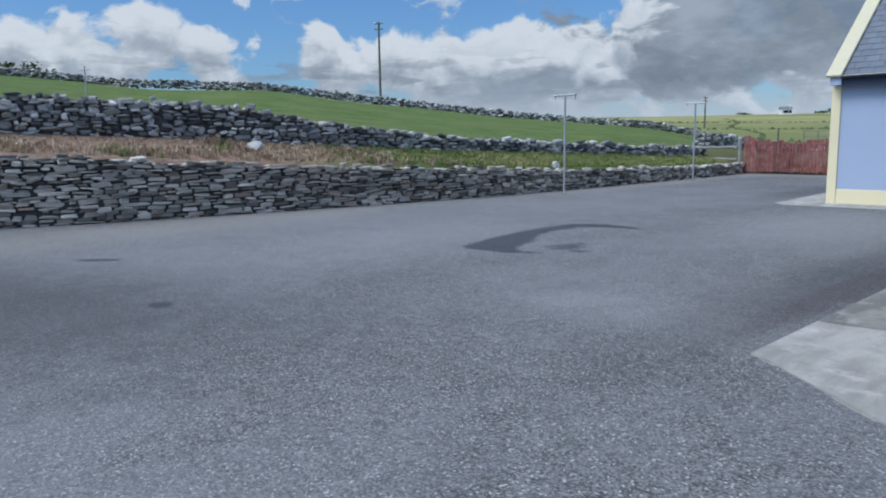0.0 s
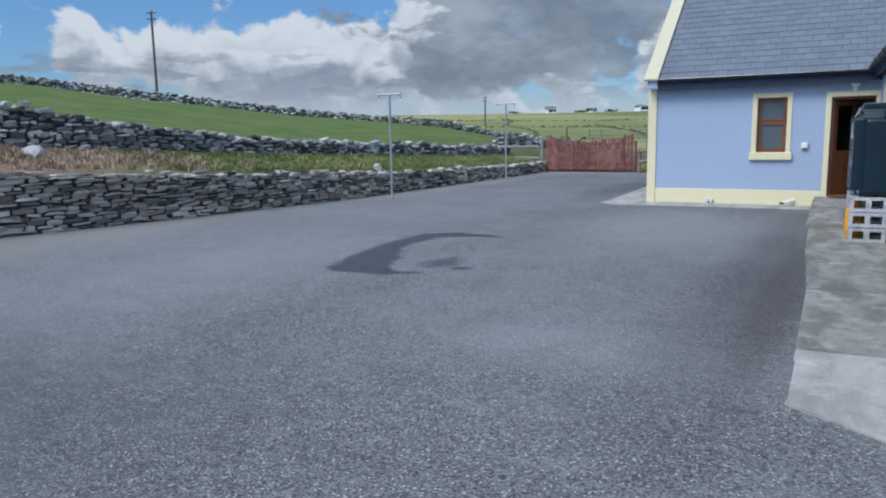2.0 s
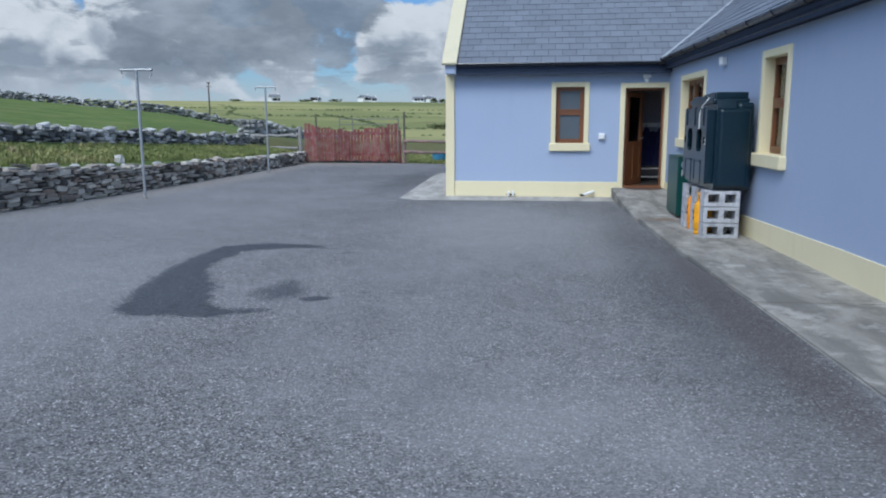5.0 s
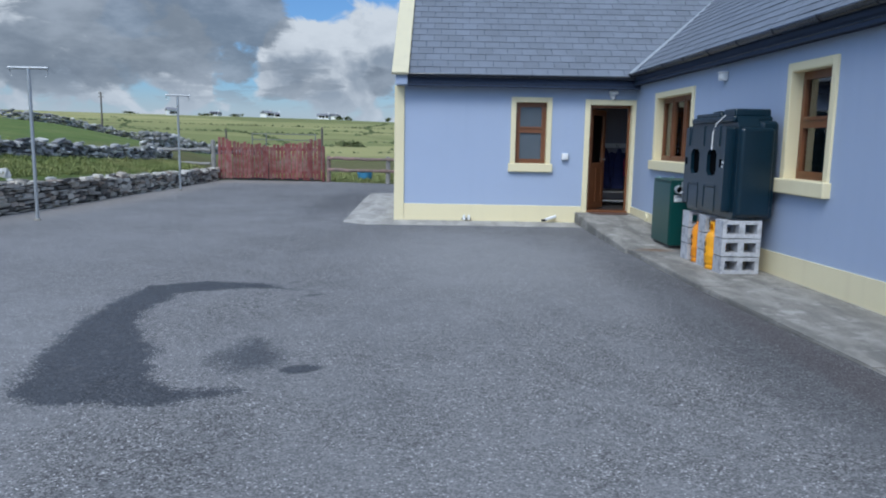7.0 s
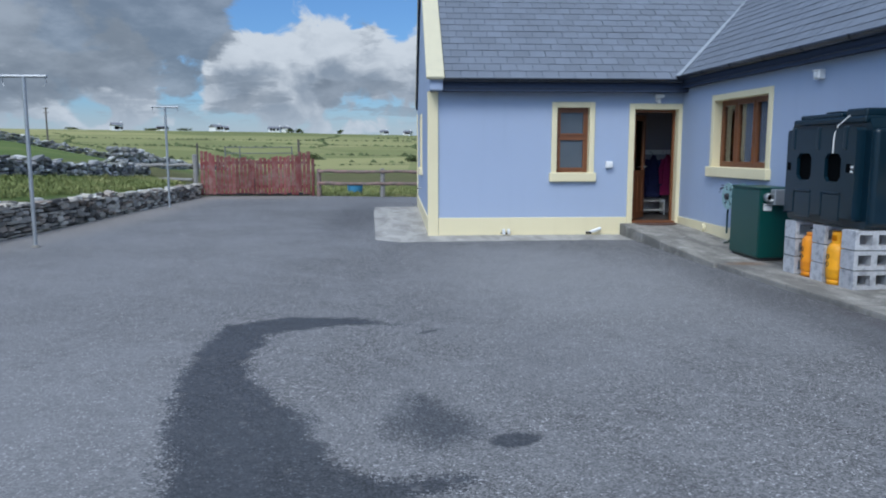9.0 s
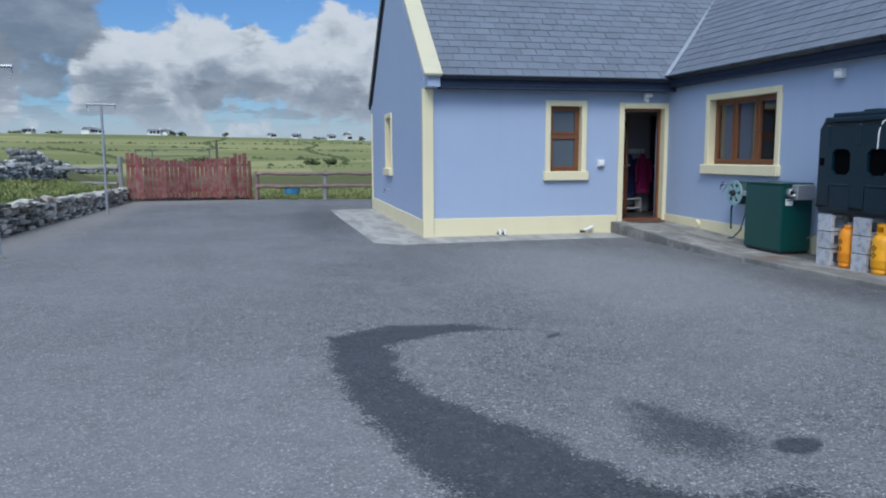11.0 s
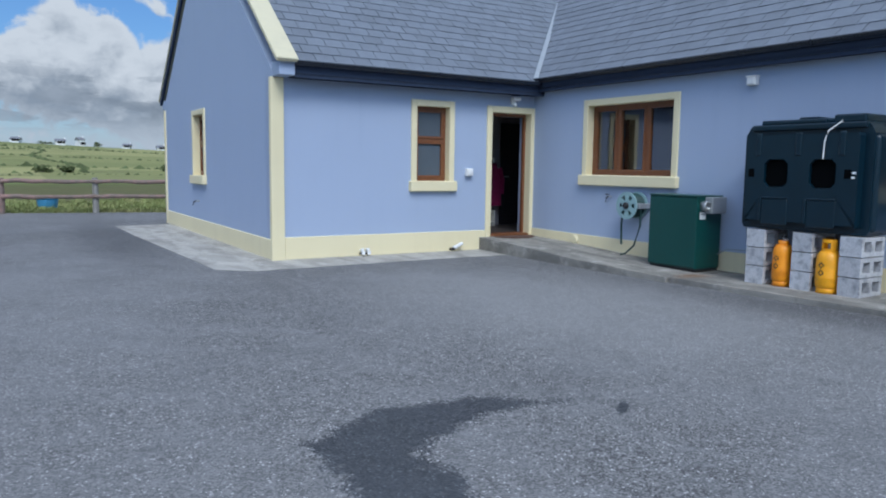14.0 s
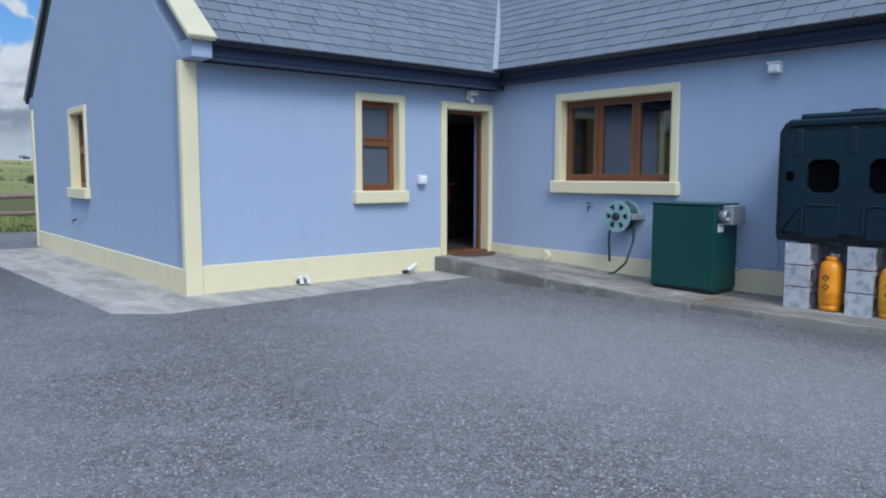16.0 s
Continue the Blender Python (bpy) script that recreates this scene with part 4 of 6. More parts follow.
WING_ROOF = pose(-5.30, 20.1, 0)
wing_roof = roof_deck("roof_wing", WING_ROOF, 13.0, 4.01, "steep grey slate roof of the house wing")
rear_roof = roof_deck("roof_wing_rear", pose(7.7, 28.12, 0, 0, 0, 180), 13.0, 4.01, "rear slope of the wing roof")
MAIN_ROOF = MAIN @ pose(-6.0, 0, -0.07)
main_roof = roof_deck("roof_main", MAIN_ROOF, 20.8, 4.5, "steep grey slate roof of the long house", 0.17)
rear = MAIN @ pose(14.8, 9.0, 0, 0, 0, 180)
roof_deck("roof_main_rear", rear, 20.8, 4.5, "rear slope of the long roof")

ang = math.atan(SLOPE)
run = math.sqrt(1 + SLOPE * SLOPE)


def coping(m, label):
    """A flat skew stone down the verge, from eave to ridge; x along the eave, y in."""
    bm = box(-0.07, 0.26, -0.06, 4.42 * run, -0.015, 0.05, 0.012)
    return tagged(part("coping", bm, COPING, m=m @ pose(0, -0.36, EAVE - 0.005, math.degrees(ang), 0, 0)), label, "coping", kind="structure")


coping(FRONT, "cream painted coping along the gable verge")
bm = box(-0.30, 0.07, -0.06, 4.42 * run, -0.015, 0.05, 0.012)
tagged(part("coping", bm, COPING, m=pose(-5.43, 28.12, 0, 0, 0, 180) @ pose(0, -0.36, EAVE - 0.005, math.degrees(ang), 0, 0)), "cream painted coping along the rear verge", "coping", kind="structure")
for mm, sx in ((pose(-5.43, 28.12, 0, 0, 0, 180), -1),):
    bm = box(min(-0.05 * sx, 0.0), max(-0.05 * sx, 0.0), -0.04, 4.40 * run, -0.13, -0.017, 0.004)
    tagged(part("verge_board", bm, FASCIA, m=mm @ pose(0, -0.34, EAVE, math.degrees(ang), 0, 0)), "dark board under the verge coping", "board", kind="structure")
tagged(part("kneeler", box(0.0, 0.235, -0.33, 0.0, 2.64, 2.845, 0.008), BLUE, m=FRONT), "blue painted block carrying the coping", "kneeler", kind="structure")
tagged(part("kneeler", box(-0.30, 0.02, 0.0, 0.30, 2.64, 2.845, 0.008), BLUE, m=GABLE @ pose(0, -0.0, 0) @ pose(0, 0, 0)), "blue painted block carrying the coping", "kneeler", kind="structure")


def eaves(m, a0, a1, depth, under, low, rise):
    """Soffit, fascia and half-round gutter; depth: how far the fascia stands out, under, low and rise: heights of soffit, fascia foot and gutter rim."""
    tagged(part("soffit", box(a0, a1, -depth, 0.0, under, under + 0.03), SOFFIT, m=m), "dark boarded soffit, its eaves shade put into the colour", "soffit", kind="structure")
    tagged(part("fascia", box(a0, a1, -depth - 0.035, -depth, low, rise - 0.04, 0.004), FASCIA, m=m), "dark blue-black fascia board", "fascia", kind="structure")
    tagged(part("fascia_bead", box(a0, a1, -depth - 0.043, -depth - 0.035, low + 0.045, low + 0.057, 0.003), GUTTER, m=m), "dark bead along the fascia board", "fascia", kind="structure")
    g = empty("gutter", m, "black half-round plastic gutter on brackets", "gutter", kind="structure")
    mid = -depth - 0.035 - 0.064
    bm = bmesh.new()
    ends = []
    for q in (a0, a1):
        ring = [(mid + 0.062 * math.cos(math.pi + math.pi * k / 10), rise + 0.062 * math.sin(math.pi + math.pi * k / 10)) for k in range(11)]
        ring += [(mid + 0.055 * math.cos(2 * math.pi - math.pi * k / 10), rise + 0.055 * math.sin(2 * math.pi - math.pi * k / 10)) for k in range(11)]
        ends.append([bm.verts.new((q, y, z)) for y, z in ring])
    for i in range(22):
        bm.faces.new((ends[0][i], ends[0][(i + 1) % 22], ends[1][(i + 1) % 22], ends[1][i]))
    bm.faces.new(ends[0][::-1])
    bm.faces.new(ends[1])
    bmesh.ops.recalc_face_normals(bm, faces=bm.faces[:])
    part("trough", bm, GUTTER, g)
    part("rim", tube([(a0, mid - 0.062, rise), (a1, mid - 0.062, rise)], 0.011, 8), RIM, g, "glossy rolled rim")
    q = a0 + 0.4
    while q < a1:
        part("bracket", tube([(q, mid + 0.072 * math.cos(math.pi + math.pi * k / 8), rise + 0.012 + 0.072 * math.sin(math.pi + math.pi * k / 8)) for k in range(9)], 0.012, 6), GUTTER, g)
        q += 0.98


eaves(FRONT, 0.24, 4.80, 0.25, 2.635, 2.62, 2.842)
eaves(MAIN, -0.02, 14.9, 0.11, 2.70, 2.69, 2.895)

# valley flashing
v0 = Vector((-0.85, 19.79, EAVE + 0.035))
v1 = v0 + Vector((4.0, 4.0, 4.0 * SLOPE))
d = (v1 - v0).normalized()
s = Vector((d.y, -d.x, 0)).normalized()
bm = bmesh.new()
ring = [[bm.verts.new(p + q) for q in (-0.04 * s, -0.04 * s + Vector((0, 0, 0.025)), 0.04 * s + Vector((0, 0, 0.025)), 0.04 * s)] for p in (v0, v1)]
for i in range(4):
    bm.faces.new((ring[0][i], ring[0][(i + 1) % 4], ring[1][(i + 1) % 4], ring[1][i]))
bm.faces.new(ring[0][::-1])
bm.faces.new(ring[1])
bmesh.ops.recalc_face_normals(bm, faces=bm.faces[:])
tagged(part("valley_flashing", bm, LEAD), "pale grey lead flashing in the roof valley", "flashing", kind="structure")


# ---- fittings on the walls ----
def wall_box(name, m, a, z, wx, wz, dep, mat, label, category):
    ob = empty(name, m @ pose(a, 0, z), label, category)
    part("body", box(-wx / 2, wx / 2, -dep, 0, -wz / 2, wz / 2, 0.012, segments=2), mat, ob)
    part("cover", box(-wx * 0.36, wx * 0.36, -dep - 0.012, -dep + 0.004, -wz * 0.36, wz * 0.30, 0.006), mat, ob)
    return ob


wall_box("outdoor_socket", FRONT, 3.41, 1.285, 0.13, 0.13, 0.085, WHITE, "white weatherproof socket box on blue wall", "socket")
alarm = wall_box("alarm_box", MAIN, 4.40, 2.525, 0.135, 0.115, 0.09, WHITE, "white box high on the blue wall", "alarm box")
part("hood", box(-0.078, 0.078, -0.108, 0.0, 0.045, 0.066, 0.008), WHITE, alarm)
lamp = empty("door_light", FRONT @ pose(4.32, 0, 2.50), "white twin-head security light above the door", "wall light")
part("base", box(-0.05, 0.05, -0.05, 0, -0.04, 0.06, 0.01), WHITE, lamp)
part("head", box(-0.085, 0.085, -0.15, -0.06, 0.03, 0.10, 0.02, segments=2), WHITE, lamp)
part("sensor", lathe([(0.02, -0.075), (0.035, -0.06), (0.035, -0.02), (0.02, -0.01)], 14), WHITE, lamp, m=pose(0, -0.08, 0))

tap = empty("garden_tap", MAIN @ pose(1.96, 0, 0.94), "small metal garden tap on the blue wall", "tap")
part("pipe", tube([(0, 0, 0), (0, -0.09, 0)], 0.014, 8), STEEL, tap)
part("spout", tube([(0, -0.08, 0), (0.02, -0.13, -0.02), (0.02, -0.14, -0.08)], 0.015, 8), BLACK, tap)
part("lever", box(-0.05, 0.03, -0.09, -0.07, 0.03, 0.045, 0.004), BLACK, tap)
vent = empty("drain_cap", MAIN @ pose(1.18, -0.022, 0.19), "round cream plastic cap on the plinth", "pipe cap")
part("disc", lathe([(0.075, 0.0), (0.075, 0.02), (0.06, 0.035)], 20), CREAM, vent, m=pose(0, 0, 0, 90, 0, 0))
part("rim", lathe([(0.085, 0.0), (0.085, 0.012), (0.078, 0.014)], 20), COPING, vent, m=pose(0, 0, 0, 90, 0, 0))
tap2 = empty("garden_tap", GABLE @ pose(3.35, 0, 0.62), "small metal garden tap on the gable", "tap")
part("pipe", tube([(0, 0, 0), (0, -0.09, 0)], 0.014, 8), STEEL, tap2)
part("spout", tube([(0, -0.08, 0), (0.02, -0.13, -0.02), (0.02, -0.14, -0.08)], 0.015, 8), BLACK, tap2)

# hose reel
reel = empty("hose_reel", MAIN @ pose(2.55, 0, 0.83), "pale green hose reel with dark hose on the wall", "hose reel")
TURNED = pose(0, -0.10, 0, 90, 0, 0)
part("bracket", box(0.18, 0.24, -0.26, 0.0, -0.04, 0.04, 0.008), STEEL, reel)
part("drum", lathe([(0.15, -0.04), (0.18, -0.02), (0.18, 0.14), (0.15, 0.16)], 24), HOSE, reel, "wound dark green hose", TURNED)
bm = bmesh.new()
for k in range(7):
    g = [(0.172 + 0.016 * math.cos(2 * math.pi * i / 8), 0.005 + 0.018 * k + 0.010 * math.sin(2 * math.pi * i / 8)) for i in range(8)]
    rings = [[bm.verts.new((r * math.cos(2 * math.pi * j / 24), r * math.sin(2 * math.pi * j / 24), z)) for r, z in g] for j in range(24)]
    for j in range(24):
        for i in range(8):
            bm.faces.new((rings[j][i], rings[(j + 1) % 24][i], rings[(j + 1) % 24][(i + 1) % 8], rings[j][(i + 1) % 8])).smooth = True
part("hose_coil", bm, HOSE, reel, "dark green hose", TURNED)
out = [(0.205 * math.cos(2 * math.pi * k / 30), 0.205 * math.sin(2 * math.pi * k / 30)) for k in range(30)]
slots = []
for k in range(6):
    c = 2 * math.pi * k / 6
    slots.append([(r * math.cos(c + o), r * math.sin(c + o)) for r, o in ((0.09, -0.22), (0.165, -0.26), (0.165, 0.26), (0.09, 0.22))])
for y0 in (-0.285, -0.06):
    part("flange", prism(out, slots, y0, y0 + 0.018), REEL, reel, "pale green slotted disc")
part("hub", lathe([(0.05, 0.0), (0.05, 0.03), (0.03, 0.045)], 16), BLACK, reel, m=pose(0, -0.285, 0, 90, 0, 0))
part("hose_tail", tube([(-0.16, -0.18, -0.10), (-0.175, -0.19, -0.3), (-0.15, -0.2, -0.60)], 0.016, 8), HOSE, reel, "dark hose end")
part("hose_tail", tube([(0.19, -0.18, 0.0), (0.20, -0.19, -0.3), (0.10, -0.2, -0.60), (-0.05, -0.22, -0.735), (-0.12, -0.25, -0.75)], 0.014, 8), HOSE, reel, "dark hose end")

# boiler cabinet
boiler = empty("boiler_cabinet", MAIN @ pose(3.66, -0.07, 0.035), "dark green enamelled outdoor boiler on the path", "boiler")
part("body", box(-0.40, 0.40, -0.50, 0.0, 0.03, 0.985, 0.012, segments=2), BOILER, boiler)
part("front_panel", box(-0.395, 0.395, -0.512, -0.498, 0.045, 0.965, 0.006), BOILER, boiler)
part("lid", box(-0.41, 0.41, -0.515, 0.005, 0.985, 1.005, 0.006), BOILER, boiler)
part("plinth", box(-0.385, 0.385, -0.47, -0.02, 0.0, 0.03), BLACK, boiler, "black base")
part("flue_box", box(0.40, 0.52, -0.36, -0.06, 0.77, 0.985, 0.01), STEEL, boiler, "grey steel flue guard")
flue = part("flue", lathe([(0.062, 0.0), (0.066, 0.07), (0.06, 0.09), (0.045, 0.09), (0.045, 0.02)], 18), STEEL, boiler, "round steel flue outlet", pose(0.40, -0.40, 0.87, 0, 90, 0))
part("inner", lathe([(0.044, 0.0), (0.044, 0.022)], 18), OPENING_SHADE, flue)
part("label_plate", box(0.400, 0.404, -0.45, -0.33, 0.69, 0.785), WHITE, boiler, "white paper notice")
part("text_bar", box(0.404, 0.4055, -0.44, -0.34, 0.755, 0.765), BLACK, boiler)

# oil tank on hollow blocks


def octagon(cx, cz, wx, wz, cut):
    return [(cx - wx + cut, cz - wz), (cx + wx - cut, cz - wz), (cx + wx, cz - wz + cut), (cx + wx, cz + wz - cut), (cx + wx - cut, cz + wz), (cx - wx + cut, cz + wz), (cx - wx, cz + wz - cut), (cx - wx, cz - wz + cut)]


tank = empty("oil_tank", MAIN @ pose(5.485, -0.075, 0.69) @ Matrix.Diagonal((1, 1.06, 1, 1)), "dark green-black plastic oil tank standing on concrete blocks", "oil tank")
L = 0.765
shell = [(-L + 0.03, 0.0), (L - 0.03, 0.0), (L, 0.05), (L, 1.10), (L - 0.06, 1.20), (-L + 0.06, 1.20), (-L, 1.10), (-L, 0.05)]
HOLES = [octagon(-0.285, 0.66, 0.150, 0.160, 0.055), octagon(0.275, 0.66, 0.150, 0.160, 0.055)]
bm = prism(shell, HOLES, -0.56, -0.22)
rims = {v for v in bm.verts if abs(v.co.y + 0.56) < 1e-4}
bmesh.ops.bevel(bm, geom=[e for e in bm.edges if e.verts[0] in rims and e.verts[1] in rims and len(e.link_faces) == 2 and max(abs(e.verts[0].co.x), abs(e.verts[1].co.x), abs(e.verts[0].co.z - 0.6) + 0.2) > 0.74 and abs(e.link_faces[0].normal.y - e.link_faces[1].normal.y) > 0.5],
                offset=0.10, segments=6, affect="EDGES")
part("front_shell", bm, TANK, tank)
bm = box(-L, L, -0.219, 0.0, 0.0, 1.17, 0.05, segments=3)
part("back_shell", bm, TANK, tank)
for cx in (-0.285, 0.275):
    # black plug fills the hole and stands for the shade in it
    part("recess", prism(octagon(cx, 0.66, 0.148, 0.158, 0.054), [], -0.52, -0.23), OPENING_SHADE, tank, "black plug standing for the shade in the recess")
    part("rib", box(cx - 0.15, cx + 0.17, -0.574, -0.556, 0.365, 0.385, 0.005), TANK, tank)
    part("rib", box(cx - 0.19, cx - 0.165, -0.574, -0.556, 0.10, 0.37, 0.006), TANK, tank)
    part("pad", box(cx - 0.155, cx + 0.17, -0.568, -0.556, 0.06, 0.36, 0.006), TANK, tank)
for p in ((-0.67, 0.69, -0.50, -0.05, 1.15, 1.225), (-0.56, 0.24, -0.48, -0.08, 1.215, 1.275), (-0.12, 0.12, -0.44, -0.10, 1.27, 1.30), (0.31, 0.66, -0.47, -0.06, 1.215, 1.31)):
    part("top_moulding", box(*p, 0.02, segments=2), TANK, tank)
for p in ((-0.60, 0.66), (0.555, 0.66)):
    # thin black plates on the face paint the shade of notches
    part("notch_shade", box(p[0] - 0.04, p[0] + 0.04, -0.564, -0.555, p[1] - 0.05, p[1] + 0.05, 0.006), OPENING_SHADE, tank)
part("side_bulge", box(L - 0.06, L + 0.04, -0.44, -0.05, 0.03, 1.09, 0.05, segments=5), TANK, tank)
for cx in (-0.52, -0.02, 0.48):
    part("rib", box(cx - 0.035, cx + 0.035, -0.572, -0.54, 0.86, 1.12, 0.014, segments=3), TANK, tank)
part("white_cable", tube([(0.275, -0.567, 0.82), (0.282, -0.567, 1.02), (0.305, -0.545, 1.13), (0.42, -0.49, 1.235)], 0.0075, 8), WHITE, tank, "white cable")
part("sticker", box(0.605, 0.645, -0.566, -0.559, 0.66, 0.685), WHITE, tank, "white worn sticker")
part("sticker", box(0.60, 0.632, -0.566, -0.559, 0.61, 0.635), WHITE, tank, "white worn sticker")
part("valve", tube([(-L + 0.01, -0.3, 0.10), (-L - 0.06, -0.3, 0.10), (-L - 0.08, -0.3, 0.07)], 0.016, 8), STEEL, tank, "steel outlet valve")
part("oil_line", tube([(-L - 0.07, -0.3, 0.08), (-L - 0.05, -0.25, -0.2), (-L - 0.12, -0.12, -0.34), (-L - 0.5, -0.05, -0.36), (-L - 0.68, -0.04, -0.45)], 0.009, 6), LEAD, tank, "thin grey oil pipe")

# hollow concrete blocks
block_mesh = prism(rect(-0.235, 0.235, 0, 0.21), [rect(-0.185, -0.035, 0.045, 0.165), rect(0.035, 0.185, 0.045, 0.165)], -0.1175, 0.1175)
first = None
for a in (4.99, 5.58, 6.13):
    for k in range(3):
        m = MAIN @ pose(a, -0.43, 0.024 + 0.2215 * k, 0, 0, 90 + random.uniform(-1.5, 1.5))
        if first is None:
            first = tagged(part("concrete_block", block_mesh, BLOCK, m=m), "grey hollow concrete block stacked under the tank", "concrete block", "blocks under the tank")
        else:
            copy_thing(first, m)


def cylinder(a, out, z, r, h, mat, label, collar):
    """A gas bottle: foot ring, rounded body, neck collar with openings, valve."""
    gas = empty("gas_cylinder", MAIN @ pose(a, -out, z), label, "gas cylinder", "gas cylinders")
    part("foot_ring", lathe([(r * 0.86, 0), (r * 0.9, 0.0), (r * 0.9, 0.05), (r * 0.8, 0.06)], 24), mat, gas)
    prof = [(r * 0.75, 0.04), (r * 0.95, 0.07), (r, 0.11), (r, h * 0.34), (r * 1.012, h * 0.35), (r * 1.012, h * 0.38), (r, h * 0.39), (r, h - 0.12), (r * 0.93, h - 0.06), (r * 0.72, h - 0.015), (r * 0.35, h)]
    part("body", lathe(prof, 28), mat, gas)
    if collar:
        bm = bmesh.new()
        n, t0, t1 = 20, h - 0.03, h + 0.12
        for k in range(n):
            g0, g1 = 2 * math.pi * k / n, 2 * math.pi * (k + 1) / n
            spans = [(t0, t1)] if k % 10 not in (3, 4, 5, 6) else [(t0, t0 + 0.05), (t1 - 0.035, t1)]
            for s0, s1 in spans:
                vs = [bm.verts.new((q * math.cos(g), q * math.sin(g), z2)) for z2 in (s0, s1) for q in (r * 0.58, r * 0.63) for g in (g0, g1)]
                for ids in ((0, 1, 5, 4), (2, 3, 7, 6), (0, 1, 3, 2), (4, 5, 7, 6), (0, 2, 6, 4), (1, 3, 7, 5)):
                    bm.faces.new([vs[i] for i in ids])
        bmesh.ops.recalc_face_normals(bm, faces=bm.faces[:])
        part("collar", bm, mat, gas)
    else:
        part("collar", lathe([(r * 0.5, h - 0.03), (r * 0.55, h + 0.03), (r * 0.4, h + 0.035)], 18), mat, gas)
    valve = part("valve", tube([(0, 0, h - 0.01), (0, 0, h + 0.07)], 0.018, 8, tube([(0, 0, h + 0.04), (0.07, -0.02, h + 0.05)], 0.014, 8)), STEEL, gas, "brass and steel valve")
    part("knob", lathe([(0.02, 0), (0.03, 0.012), (0.02, 0.025)], 10), BLACK, valve, m=pose(0, 0, h + 0.07))
    for q in range(2):
        bm = prism([(-0.035, 0), (0, -0.035), (0.035, 0), (0, 0.035)], [[(-0.024, 0), (0, -0.024), (0.024, 0), (0, 0.024)]], -r - 0.003, -r + 0.004)
        part("hazard_mark", bm, BLACK, gas, "black diamond outline", pose(-0.01, 0, h * (0.66 if q == 0 else 0.48)))
    return gas


cylinder(5.29, 0.56, 0.028, 0.112, 0.50, ORANGE, "orange gas cylinder with a regulator hose", False)
cylinder(5.855, 0.58, 0.027, 0.128, 0.48, YELLOW, "yellow-orange gas cylinder with a pierced collar", True)

# door mat, pipe ends on the apron
mat_ob = empty("door_mat", FRONT @ pose(4.33, -0.30, 0.156), "brown half-round coir door mat on the step", "door mat")
bm = bmesh.new()
n = 22
loop = [(0.40 * math.cos(math.pi + math.pi * k / n), 0.30 * math.sin(math.pi + math.pi * k / n)) for k in range(n + 1)]
hi = [bm.verts.new((x, y + 0.2, 0.022 + 0.06 * 0)) for x, y in loop]
lo = [bm.verts.new((x * 1.02, y * 1.02 + 0.2, 0.0)) for x, y in loop]
bm.faces.new(hi)
bm.faces.new(lo[::-1])
for i in range(n + 1):
    j = (i + 1) % (n + 1)
    bm.faces.new((hi[i], hi[j], lo[j], lo[i]))
bmesh.ops.recalc_face_normals(bm, faces=bm.faces[:])
part("pile", bm, MAT, mat_ob)

stub = empty("pipe_stub", pose(-3.98, 19.99, -0.02), "pair of white plastic pipe ends by the wall", "pipe")
for sx in (-0.05, 0.045):
    pipe = part("pipe", tube([(sx, 0.06, 0.06), (sx, 0.0, 0.075), (sx, -0.03, 0.05), (sx, -0.035, 0.0)], 0.028, 12), WHITE, stub)
part("clip", box(-0.10, 0.085, -0.005, 0.03, 0.0, 0.03, 0.004), BLACK, stub, "dark clip")
cut = empty("pipe_offcut", pose(-2.27, 19.97, 0.0, 0, 0, 10), "short white plastic pipe lying on the concrete", "pipe")
part("pipe", tube([(-0.13, -0.02, 0.012), (0.11, 0.03, 0.075)], 0.032, 12), WHITE, cut)
part("end", box(-0.20, -0.10, -0.05, 0.01, -0.02, 0.025, 0.008), BLACK, cut, "dark pipe shoe")


# ---- clothes-line posts ----
def line_post(x, y, height, half, label, turn=0):
    thing = empty("clothes_post", pose(x, y, yard(x, y) - 0.02, 0, 0, turn), label, "clothes post", "clothes-line posts")
    part("post", tube([(0, 0, 0), (0, 0, height)], 0.032, 12), STEEL, thing)
    part("crossbar", tube([(-half, 0, height), (half, 0, height)], 0.028, 10), STEEL, thing)
    for sx in (-1, 1):
        part("hook", tube([(sx * (half - 0.03), 0, height), (sx * (half - 0.02), 0.02, height - 0.10), (sx * (half - 0.06), 0.0, height - 0.16)], 0.010, 6), STEEL, thing)
    part("foot_collar", lathe([(0.07, 0), (0.07, 0.03), (0.036, 0.06)], 14), CONCRETE, thing)
    return thing


line_post(-12.10, 18.85, 2.83, 0.37, "tall grey metal T-shaped clothes post in tarmac")
line_post(-12.42, 27.25, 2.83, 0.35, "grey metal T-shaped clothes post beside stone wall", 8)

# ---- red gate ----
gate = empty("red_gate", pose(-13.03, 32.95, -0.04, 0, 0, 3.2), "weathered red wooden double gate of upright planks, closed", "gate")
GW = 3.85
n = 28
for k in range(n):
    x0 = k * GW / n
    s = (x0 + GW / n / 2) / GW
    half = abs(s - 0.5) * 2
    top = 1.31 + 0.29 * half ** 1.6 + random.uniform(-0.05, 0.045)
    wid = GW / n - random.uniform(0.010, 0.036)
    bm = box(x0, x0 + wid, -0.014, 0.012, 0.06 + random.uniform(-0.02, 0.02), top, 0.004)
    for v in bm.verts:
        v.co.x += (v.co.z - 0.6) * random.uniform(-0.004, 0.004)
        if v.co.z > 1:
            v.co.z += (v.co.x - x0) * random.uniform(-0.25, 0.25)
    part("plank", bm, RED, gate, m=pose(0, random.uniform(-0.008, 0.0), 0, 0, random.uniform(-0.7, 0.7), 0))
